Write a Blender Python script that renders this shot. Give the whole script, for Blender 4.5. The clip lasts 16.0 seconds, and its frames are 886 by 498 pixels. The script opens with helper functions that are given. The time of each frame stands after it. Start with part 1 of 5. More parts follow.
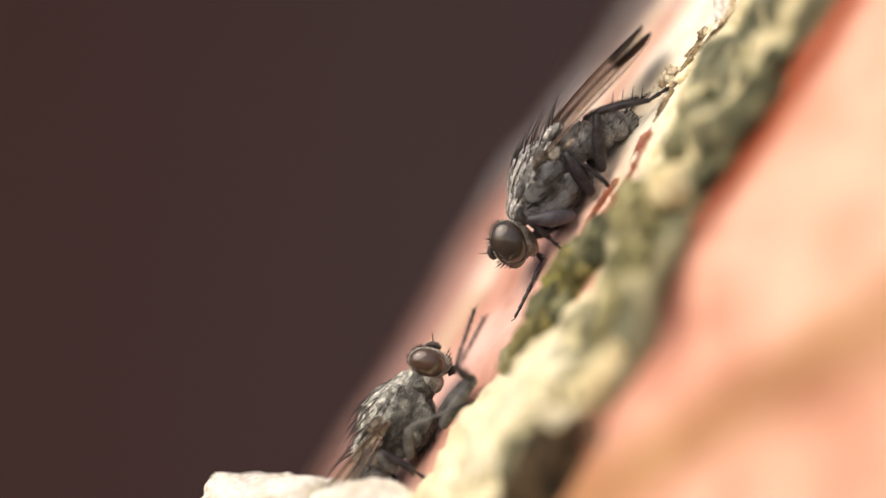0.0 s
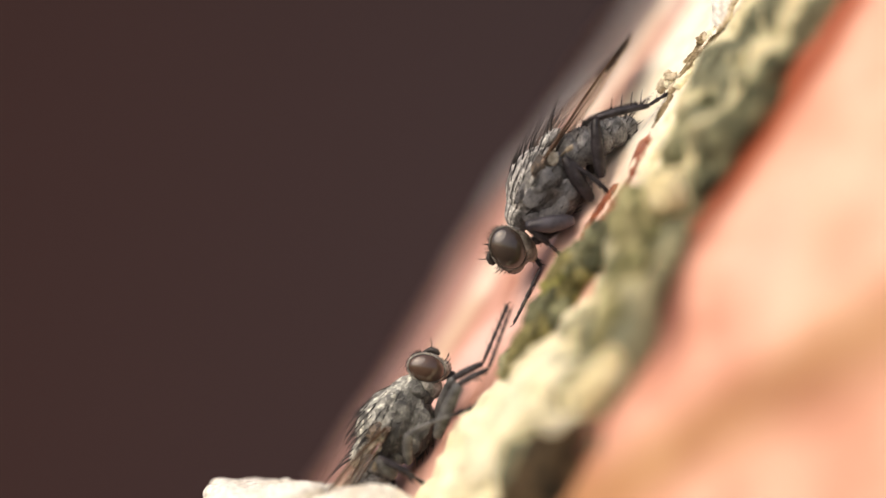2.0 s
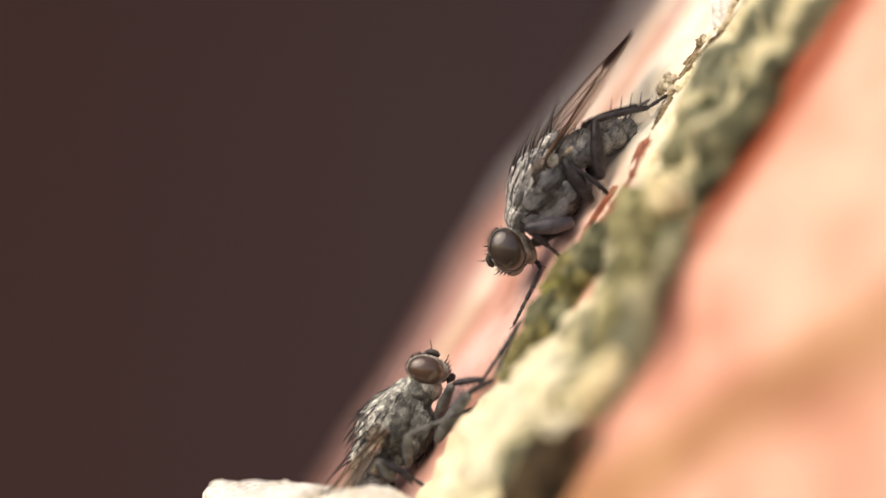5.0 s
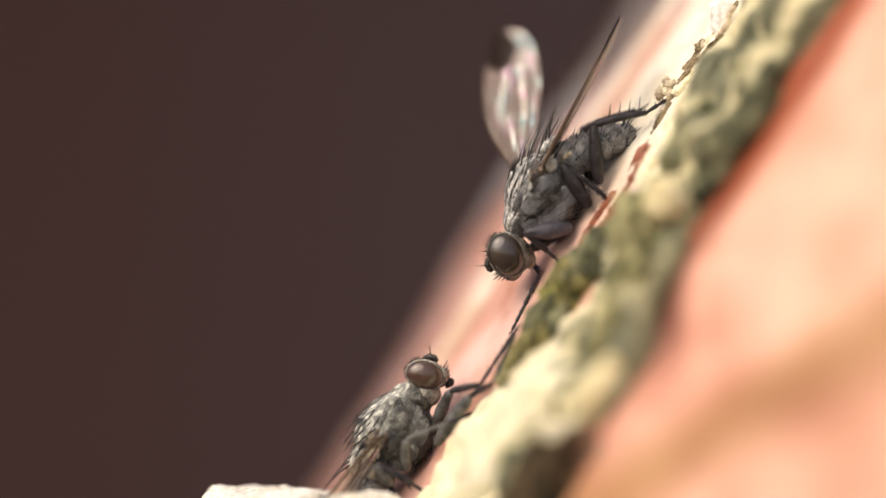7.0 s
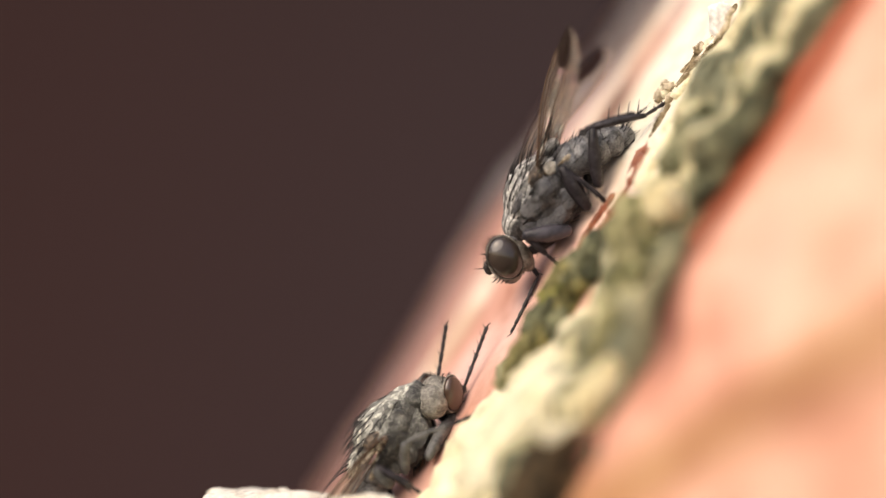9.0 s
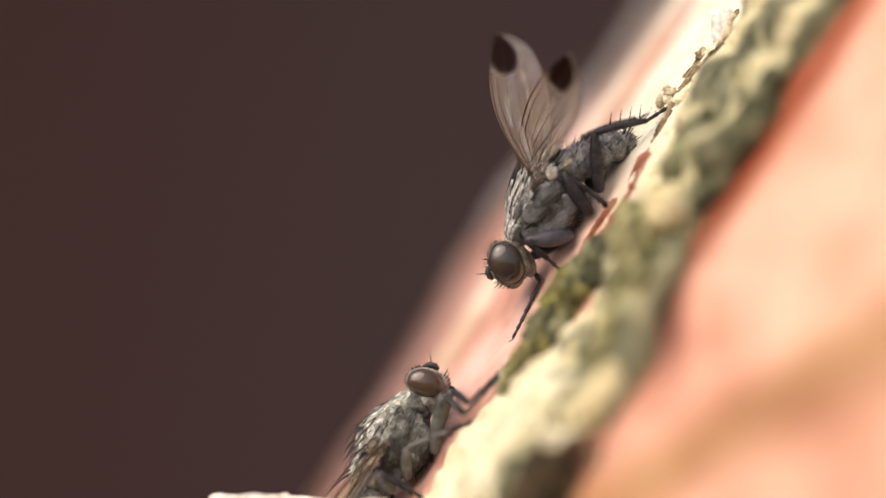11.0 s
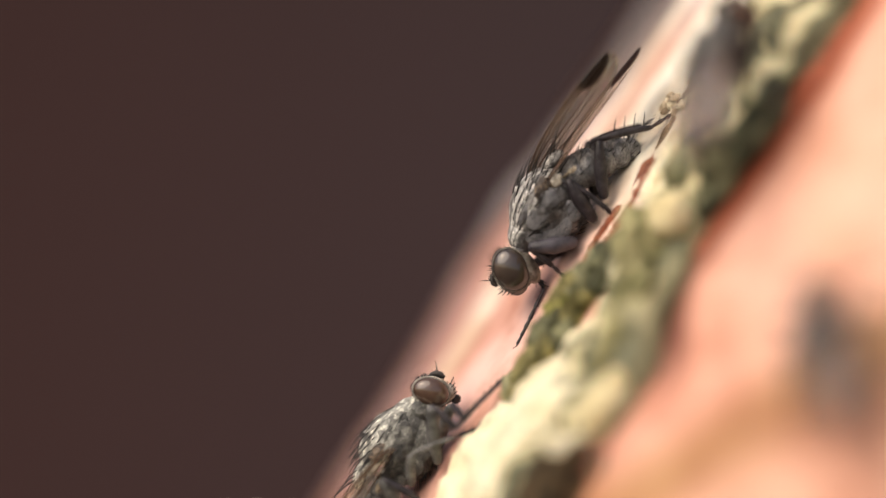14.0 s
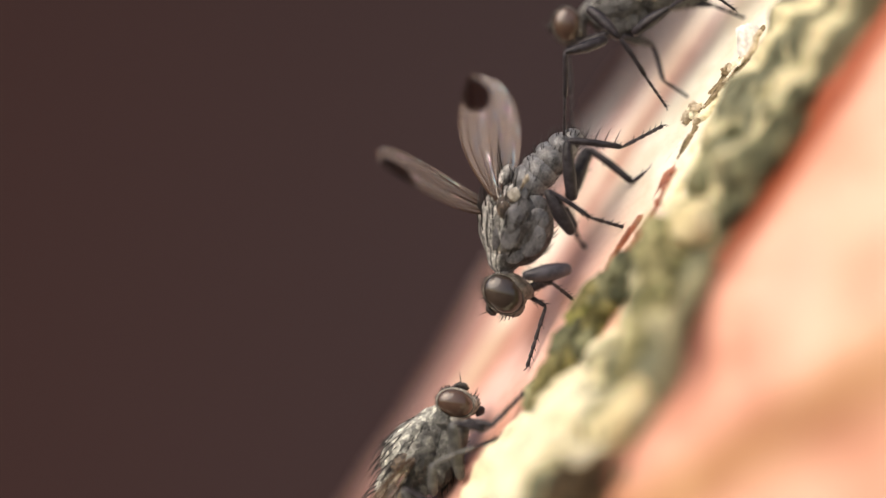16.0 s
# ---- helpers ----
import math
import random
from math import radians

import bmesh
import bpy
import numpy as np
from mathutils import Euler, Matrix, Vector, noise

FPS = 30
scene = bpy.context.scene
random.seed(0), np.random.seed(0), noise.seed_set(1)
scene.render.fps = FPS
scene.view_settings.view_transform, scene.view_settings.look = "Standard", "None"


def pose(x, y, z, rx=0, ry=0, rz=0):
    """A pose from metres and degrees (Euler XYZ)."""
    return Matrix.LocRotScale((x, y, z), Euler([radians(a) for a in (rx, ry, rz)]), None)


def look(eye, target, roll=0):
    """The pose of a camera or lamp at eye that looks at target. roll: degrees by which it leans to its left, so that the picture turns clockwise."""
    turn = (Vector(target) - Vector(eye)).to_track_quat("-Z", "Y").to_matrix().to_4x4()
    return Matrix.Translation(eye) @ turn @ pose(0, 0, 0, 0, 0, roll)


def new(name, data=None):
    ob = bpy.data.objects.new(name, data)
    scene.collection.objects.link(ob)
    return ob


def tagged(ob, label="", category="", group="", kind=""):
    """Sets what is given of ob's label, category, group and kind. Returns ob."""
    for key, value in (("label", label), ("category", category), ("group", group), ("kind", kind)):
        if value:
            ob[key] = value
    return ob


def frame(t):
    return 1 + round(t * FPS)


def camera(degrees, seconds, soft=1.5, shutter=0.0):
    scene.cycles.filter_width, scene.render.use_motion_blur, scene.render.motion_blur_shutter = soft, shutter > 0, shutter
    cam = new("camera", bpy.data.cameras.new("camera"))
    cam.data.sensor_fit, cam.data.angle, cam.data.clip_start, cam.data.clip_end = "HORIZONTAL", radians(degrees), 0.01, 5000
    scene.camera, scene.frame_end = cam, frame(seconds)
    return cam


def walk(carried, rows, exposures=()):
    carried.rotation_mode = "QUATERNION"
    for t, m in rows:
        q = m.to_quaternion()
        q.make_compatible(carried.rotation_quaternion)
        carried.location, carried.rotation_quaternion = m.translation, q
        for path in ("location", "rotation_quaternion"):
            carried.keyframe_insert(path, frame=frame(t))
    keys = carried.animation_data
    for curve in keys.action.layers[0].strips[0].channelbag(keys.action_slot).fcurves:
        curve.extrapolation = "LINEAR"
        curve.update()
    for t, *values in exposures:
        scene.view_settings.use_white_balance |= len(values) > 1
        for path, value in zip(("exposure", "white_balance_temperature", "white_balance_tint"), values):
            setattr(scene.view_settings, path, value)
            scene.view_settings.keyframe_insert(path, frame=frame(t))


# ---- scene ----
# Two small grey flies on a leaning branch, about 20 mm of it in view.
S = 1.25e-5          # metres to one unit of the plan
D = 0.12             # lens to the flies
FOV = math.degrees(2 * math.atan(784 * S / D))
cam = camera(FOV, 16.0, 1.4)
cam.data.dof.use_dof = True
cam.data.dof.focus_distance = D - 14 * S
cam.data.dof.aperture_fstop = 16.0

# The camera turns a little on its tripod: seconds, right, down.
DRIFT = [
    (0.0, 0, 0), (0.5, 0, 5), (1.0, 1.5, 3.5), (1.5, -1, 7), (2.0, -2, 10), (2.5, -6, 11), (3.0, -3, 14.5),
    (3.5, -3, 14.5), (4.0, -2.5, 13), (6.5, -4, 19), (7.0, -5, 22), (7.5, -6.5, 22), (8.0, -7.5, 23.5),
    (8.5, -9.5, 24), (9.0, -7, 27), (11.5, -3, 37), (12.0, -1.5, 39), (12.5, 1, 47), (13.0, 4.5, 51.5),
    (13.5, 5.5, 50), (14.0, 3.5, 48), (14.5, 2, 44.5), (15.0, 5, 43), (15.5, 33.5, 58.5), (16.0, 42, 65)]
TURN = math.degrees(S / D)
walk(cam, [(t, pose(0, -D, 0, 90 + dy * TURN, 0, dx * TURN)) for t, dx, dy in DRIFT],
     exposures=[(0.0, 0.3, 7150, 14), (14.0, 0.3, 7150, 14), (14.5, 0.38, 7050, 13), (16.0, 0.38, 7050, 13)])


def drift(t):
    ts = [r[0] for r in DRIFT]
    return np.interp(t, ts, [r[1] for r in DRIFT]), np.interp(t, ts, [r[2] for r in DRIFT])


def P(x, y, w=0.0):
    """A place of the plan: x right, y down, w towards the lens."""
    k = (D - w * S) / D * S
    return Vector(((x - 784) * k, -w * S, (441 - y) * k))


def PT(t, x, y, w=0.0):
    dx, dy = drift(t)
    return P(x - dx, y - dy, w)


# World and sun
world = bpy.data.worlds.new("sky")
scene.world = world
world.use_nodes = True
wn = world.node_tree.nodes
sky = wn.new("ShaderNodeTexSky")
sky.sky_type, sky.sun_disc = "NISHITA", False
SUN_DIR = Vector((-0.52, -0.50, 0.70)).normalized()
sky.dust_density, sky.air_density = 4.0, 1.0
sky.sun_elevation = math.asin(SUN_DIR.z)
sky.sun_rotation = math.atan2(SUN_DIR.x, SUN_DIR.y)
world.node_tree.links.new(sky.outputs[0], wn["Background"].inputs[0])
wn["Background"].inputs[1].default_value = 0.12
sun = new("sun", bpy.data.lights.new("sun", "SUN"))
sun.data.energy, sun.data.angle, sun.data.color = 1.75, radians(66), (1.0, 0.95, 0.88)
sun.matrix_world = look(SUN_DIR, (0, 0, 0))


# Materials
def material(name, rough=0.6, metal=0.0, spec=0.5):
    m = bpy.data.materials.new(name)
    m.use_nodes = True
    b = m.node_tree.nodes["Principled BSDF"]
    b.inputs["Roughness"].default_value, b.inputs["Metallic"].default_value = rough, metal
    b.inputs["Specular IOR Level"].default_value = spec
    return m, m.node_tree, b


def noise_tex(nt, size, detail=4.0, stretch=(1, 1, 1), coord="Object", rough=0.55):
    """Noise whose features are about size units across."""
    tc = nt.nodes.new("ShaderNodeTexCoord")
    mp = nt.nodes.new("ShaderNodeMapping")
    mp.inputs["Scale"].default_value = stretch
    n = nt.nodes.new("ShaderNodeTexNoise")
    n.inputs["Scale"].default_value = 1.0 / (size * S)
    n.inputs["Detail"].default_value, n.inputs["Roughness"].default_value = detail, rough
    nt.links.new(tc.outputs[coord], mp.inputs[0])
    nt.links.new(mp.outputs[0], n.inputs["Vector"])
    return n.outputs["Fac"]


def ramp(nt, fac, stops):
    r = nt.nodes.new("ShaderNodeValToRGB")
    while len(r.color_ramp.elements) < len(stops):
        r.color_ramp.elements.new(0.5)
    for e, (p, c) in zip(r.color_ramp.elements, stops):
        e.position, e.color = p, (*c, 1) if len(c) == 3 else c
    nt.links.new(fac, r.inputs[0])
    return r.outputs[0]


def mix(nt, fac, a, b, blend="MIX"):
    m = nt.nodes.new("ShaderNodeMix")
    m.data_type, m.blend_type = "RGBA", blend
    for sock, val in ((m.inputs[0], fac), (m.inputs[6], a), (m.inputs[7], b)):
        if isinstance(val, bpy.types.NodeSocket):
            nt.links.new(val, sock)
        else:
            sock.default_value = val if isinstance(val, (int, float)) else (*val, 1)
    return m.outputs[2]


def bump(nt, bsdf, fac, strength, dist):
    b = nt.nodes.new("ShaderNodeBump")
    b.inputs["Strength"].default_value, b.inputs["Distance"].default_value = strength, dist * S
    nt.links.new(fac, b.inputs["Height"])
    nt.links.new(b.outputs[0], bsdf.inputs["Normal"])


def patchy(name, dark, light, size, rough=0.6, lo=0.4, hi=0.62, fine=6, relief=4, spec=0.5, stretch=(1, 1, 1)):
    """A surface of two colours in patches, with a finer grain."""
    m, nt, b = material(name, rough, spec=spec)
    c = ramp(nt, noise_tex(nt, size, 4.0, stretch), [(lo, dark), (hi, light)])
    g = noise_tex(nt, fine, 3)
    c = mix(nt, 0.55, c, ramp(nt, g, [(0.3, (0.35, 0.35, 0.35)), (0.7, (1.4, 1.4, 1.4))]), "MULTIPLY")
    nt.links.new(c, b.inputs["Base Color"])
    bump(nt, b, g, 0.6, relief)
    return m


def thorax_material(name, dust, side, seam, size, flecks, relief, stripes=1.0, scales=(11, 0.75, 1.2)):
    """Dusted cuticle: pale back with dark lines along it, darker flanks, seams, and flecks whose pale tones also paint
    small glints.
    """
    m, nt, b = material(name, 0.36, spec=0.65)

    def op(kind, p, q):
        n = nt.nodes.new("ShaderNodeMath")
        n.operation = kind
        for sock, val in zip(n.inputs, (p, q)):
            if isinstance(val, (int, float)):
                sock.default_value = val
            else:
                nt.links.new(val, sock)
        return n.outputs[0]

    tc = nt.nodes.new("ShaderNodeTexCoord")
    sep = nt.nodes.new("ShaderNodeSeparateXYZ")
    nt.links.new(tc.outputs["Object"], sep.inputs[0])
    round_back = op("ARCTAN2", op("ABSOLUTE", sep.outputs[1], 0.0), sep.outputs[2])
    wave = noise_tex(nt, 22, 3, (0.6, 1, 1))
    angle = op("ADD", round_back, op("MULTIPLY", op("SUBTRACT", wave, 0.5), 0.55))
    lines = ramp(nt, op("ADD", op("MULTIPLY", op("SINE", op("MULTIPLY", angle, 17.0), 0.0), 0.5), 0.5), [(0.10, seam), (0.34, [0.5 * (x + y) for x, y in zip(seam, dust)]), (0.55, dust)])
    flank = ramp(nt, noise_tex(nt, 20, 3, (0.8, 1, 1)), [(0.38, seam), (0.56, [0.6 * x for x in side]), (0.70, side)])
    where = ramp(nt, op("MULTIPLY", angle, 0.5), [(0.56, (0, 0, 0)), (0.70, (1, 1, 1))])
    grain = noise_tex(nt, size, 4, (0.6, 1, 1), rough=0.7)
    fleck = ramp(nt, grain, [(p, (f, f * 0.99, f * 0.96)) for p, f in zip((0.34, 0.47, 0.57, 0.68), flecks)])
    flake = nt.nodes.new("ShaderNodeTexVoronoi")
    flake.inputs["Scale"].default_value = 1 / (scales[0] * S)
    bent = nt.nodes.new("ShaderNodeVectorMath")
    bent.operation = "MULTIPLY_ADD"
    cloud = nt.nodes.new("ShaderNodeTexNoise")
    cloud.inputs["Scale"].default_value = 1 / (9 * S)
    nt.links.new(tc.outputs["Object"], cloud.inputs["Vector"])
    nt.links.new(cloud.outputs["Color"], bent.inputs[0])
    bent.inputs[1].default_value = (9 * S,) * 3
    nt.links.new(tc.outputs["Object"], bent.inputs[2])
    nt.links.new(bent.outputs[0], flake.inputs["Vector"])
    tone = nt.nodes.new("ShaderNodeSeparateColor")
    nt.links.new(flake.outputs["Color"], tone.inputs[0])
    scaly = ramp(nt, tone.outputs[0], [(0.0, (scales[1],) * 3), (0.55, (1.0, 1.0, 1.0)), (1.0, (scales[2],) * 3)])
    skin = mix(nt, where, mix(nt, stripes, dust, lines), flank)
    nt.links.new(mix(nt, 0.9, mix(nt, 1.0, skin, scaly, "MULTIPLY"), fleck, "MULTIPLY"), b.inputs["Base Color"])
    v = nt.nodes.new("ShaderNodeTexVoronoi")
    v.feature = "DISTANCE_TO_EDGE"
    v.inputs["Scale"].default_value = 1 / (17 * S)
    nt.links.new(tc.outputs["Object"], v.inputs["Vector"])
    cells = ramp(nt, v.outputs["Distance"], [(0.0, (0, 0, 0)), (0.22, (0.5, 0.5, 0.5))])
    bump(nt, b, mix(nt, 0.86, cells, grain), *relief)
    return m


THORAX = thorax_material("dusted_cuticle", (0.56, 0.555, 0.53), (0.18, 0.175, 0.18), (0.040, 0.037, 0.037), 4.5, (0.40, 0.85, 1.1, 1.9), (0.6, 5), 0.7, (8, 0.55, 1.35))
DUSKY = thorax_material("dusky_cuticle", (0.19, 0.185, 0.172), (0.09, 0.087, 0.083), (0.03, 0.028, 0.027), 4.5, (0.40, 0.85, 1.1, 1.9), (0.6, 5), 1.0, (8, 0.55, 1.35))
DARK_ABDOMEN = patchy("dusky_abdomen", (0.05, 0.048, 0.045), (0.15, 0.145, 0.135), 14, 0.45, 0.34, 0.64, 4, 4, 0.4)
FLAKY = thorax_material("flaky_dusted_cuticle", (0.50, 0.505, 0.45), (0.17, 0.172, 0.155), (0.036, 0.035, 0.030), 6.0, (0.3, 0.75, 1.15, 1.9), (0.8, 8), 0.25, (12, 0.26, 1.55))
PLATE = patchy("dusted_side_plate", (0.055, 0.052, 0.055), (0.20, 0.197, 0.20), 12, 0.36, 0.34, 0.68, 3.5, 1.0, 0.6, (0.45, 1, 1))
ABDOMEN = patchy("abdomen_cuticle", (0.08, 0.08, 0.082), (0.25, 0.25, 0.253), 14, 0.40, 0.34, 0.68, 3.5, 1.0, 0.6)
HEAD = patchy("pale_dusted_face", (0.13, 0.12, 0.10), (0.40, 0.38, 0.33), 24, 0.5, 0.36, 0.62, 6, 6)
FACE = patchy("dark_dusted_face", (0.05, 0.043, 0.036), (0.20, 0.18, 0.15), 20, 0.5, 0.38, 0.62, 6, 5)
PALE_LEG = patchy("grey_dusted_leg", (0.050, 0.050, 0.049), (0.15, 0.149, 0.143), 20, 0.45, 0.36, 0.66, 6, 3)
LEG = patchy("leg_cuticle", (0.010, 0.008, 0.009), (0.042, 0.036, 0.041), 20, 0.34, 0.35, 0.7, 5, 2, 0.35)
# leg cuticle with the near front femur's bluish sheen put into the colour
LILAC_SHEEN = patchy("lilac_sheen_femur", (0.018, 0.016, 0.020), (0.085, 0.078, 0.094), 20, 0.40, 0.34, 0.66, 6, 2, 0.45, (0.5, 1, 1))
BRISTLE, _nt, _b = material("black_bristle", 0.35)
_b.inputs["Base Color"].default_value = (0.015, 0.012, 0.011, 1)
VEIN, _nt, _b = material("brown_vein", 0.5, spec=0.15)
_tc = _nt.nodes.new("ShaderNodeTexCoord")
_sx = _nt.nodes.new("ShaderNodeSeparateXYZ")
_run = _nt.nodes.new("ShaderNodeMapRange")
_run.inputs[2].default_value = 314 * S
_nt.links.new(_tc.outputs["Object"], _sx.inputs[0])
_nt.links.new(_sx.outputs[0], _run.inputs[0])
_nt.links.new(ramp(_nt, _run.outputs[0], [(0.74, (0.075, 0.042, 0.025)), (0.80, (0.014, 0.010, 0.008))]), _b.inputs["Base Color"])
ANTENNA = patchy("antenna_cuticle", (0.02, 0.017, 0.015), (0.075, 0.065, 0.055), 10, 0.45)
SCLERITE = patchy("tan_sclerite", (0.055, 0.04, 0.03), (0.20, 0.15, 0.105), 12, 0.5)
CALYPTER = patchy("pale_calypter", (0.30, 0.27, 0.22), (0.62, 0.58, 0.50), 8, 0.45)
HALTERE = patchy("pale_haltere", (0.25, 0.2, 0.14), (0.42, 0.36, 0.26), 10, 0.5)


def eye_material(name, dark, light):
    """Smooth compound eye under a clear glossy coat, with fine facets."""
    m, nt, b = material(name, 0.5, spec=0.1)
    b.inputs["Coat Weight"].default_value, b.inputs["Coat IOR"].default_value, b.inputs["Coat Roughness"].default_value = 1.0, 1.64, 0.03
    nt.links.new(ramp(nt, noise_tex(nt, 40, 2), [(0.3, dark), (0.7, light)]), b.inputs["Base Color"])
    v = nt.nodes.new("ShaderNodeTexVoronoi")
    v.inputs["Scale"].default_value = 1 / (2.2 * S)
    tc = nt.nodes.new("ShaderNodeTexCoord")
    nt.links.new(tc.outputs["Object"], v.inputs["Vector"])
    bump(nt, b, v.outputs["Distance"], 0.02, 0.5)
    return m


EYE = eye_material("brown_eye", (0.060, 0.034, 0.023), (0.098, 0.058, 0.039))
DARK_EYE = eye_material("dark_brown_eye", (0.029, 0.021, 0.016), (0.056, 0.040, 0.030))


def wing_material():
    """Clear smoky film with a dark patch at the tip and thin-film colours."""
    m, nt, b = material("wing_membrane", 0.4, spec=0.06)
    tc = nt.nodes.new("ShaderNodeTexCoord")
    sep = nt.nodes.new("ShaderNodeSeparateXYZ")
    nt.links.new(tc.outputs["UV"], sep.inputs[0])
    def math_node(op, a, bb):
        n = nt.nodes.new("ShaderNodeMath")
        n.operation = op
        for s, v in zip(n.inputs, (a, bb)):
            if isinstance(v, (int, float)):
                s.default_value = v
            else:
                nt.links.new(v, s)
        return n.outputs[0]
    dx = math_node("MULTIPLY", math_node("SUBTRACT", sep.outputs[0], 0.88), 5.2)
    dy = math_node("MULTIPLY", math_node("SUBTRACT", sep.outputs[1], 0.30), 2.5)
    r2 = math_node("ADD", math_node("MULTIPLY", dx, dx), math_node("MULTIPLY", dy, dy))
    wob = math_node("ADD", r2, math_node("MULTIPLY", math_node("SUBTRACT", noise_tex(nt, 30, 2), 0.5), 0.3))
    spot = ramp(nt, wob, [(0.55, (1, 1, 1)), (0.72, (0.86, 0.86, 0.86)), (1.0, (0, 0, 0))])
    nt.links.new(mix(nt, spot, (0.42, 0.335, 0.285), (0.014, 0.005, 0.003)), b.inputs["Base Color"])
    bump(nt, b, noise_tex(nt, 16, 2, (0.22, 1, 1)), 0.6, 5)
    def fan_noise(along, across, detail):
        """Streaks that fan out with the veins."""
        mp = nt.nodes.new("ShaderNodeMapping")
        mp.inputs["Scale"].default_value = (along, across, 1)
        n = nt.nodes.new("ShaderNodeTexNoise")
        n.inputs["Scale"].default_value, n.inputs["Detail"].default_value = 1.0, detail
        nt.links.new(tc.outputs["UV"], mp.inputs[0])
        nt.links.new(mp.outputs[0], n.inputs["Vector"])
        return n.outputs["Fac"]
    tr = nt.nodes.new("ShaderNodeBsdfTransparent")
    tr.inputs[0].default_value = (0.84, 0.78, 0.71, 1)
    ms = nt.nodes.new("ShaderNodeMixShader")
    fac = nt.nodes.new("ShaderNodeMapRange")
    fac.inputs[3].default_value, fac.inputs[4].default_value = 0.42, 0.97
    nt.links.new(spot, fac.inputs[0])
    nt.links.new(fac.outputs[0], ms.inputs[0])
    nt.links.new(tr.outputs[0], ms.inputs[1])
    nt.links.new(b.outputs[0], ms.inputs[2])
    gl = nt.nodes.new("ShaderNodeBsdfGlossy")
    gl.inputs["Roughness"].default_value = 0.13
    hue = fan_noise(5, 9, 2)
    film = ramp(nt, hue, [(0.32, (0.40, 0.80, 1.0)), (0.40, (0.68, 0.98, 0.95)), (0.48, (1.0, 1.0, 0.97)), (0.55, (1.0, 0.97, 0.92)), (0.61, (1.0, 0.50, 0.80)), (0.70, (0.50, 0.62, 1.0))])
    nt.links.new(film, gl.inputs[0])
    nt.links.new(b.inputs["Normal"].links[0].from_socket, gl.inputs["Normal"])
    top = nt.nodes.new("ShaderNodeMixShader")
    cover = nt.nodes.new("ShaderNodeMapRange")
    cover.inputs[3].default_value, cover.inputs[4].default_value = 1.0, 0.03
    nt.links.new(spot, cover.inputs[0])
    fan = ramp(nt, fan_noise(3.2, 13, 3), [(0.43, (0.01, 0.01, 0.01)), (0.50, (0.03, 0.03, 0.03)), (0.55, (0.15, 0.15, 0.15)), (0.66, (0.52, 0.52, 0.52))])
    behind = ramp(nt, sep.outputs[1], [(0.20, (0.22, 0.22, 0.22)), (0.36, (1, 1, 1))])
    nt.links.new(math_node("MULTIPLY", math_node("MULTIPLY", cover.outputs[0], behind), fan), top.inputs[0])
    nt.links.new(ms.outputs[0], top.inputs[1])
    nt.links.new(gl.outputs[0], top.inputs[2])
    nt.links.new(top.outputs[0], nt.nodes["Material Output"].inputs[0])
    return m


WING = wing_material()


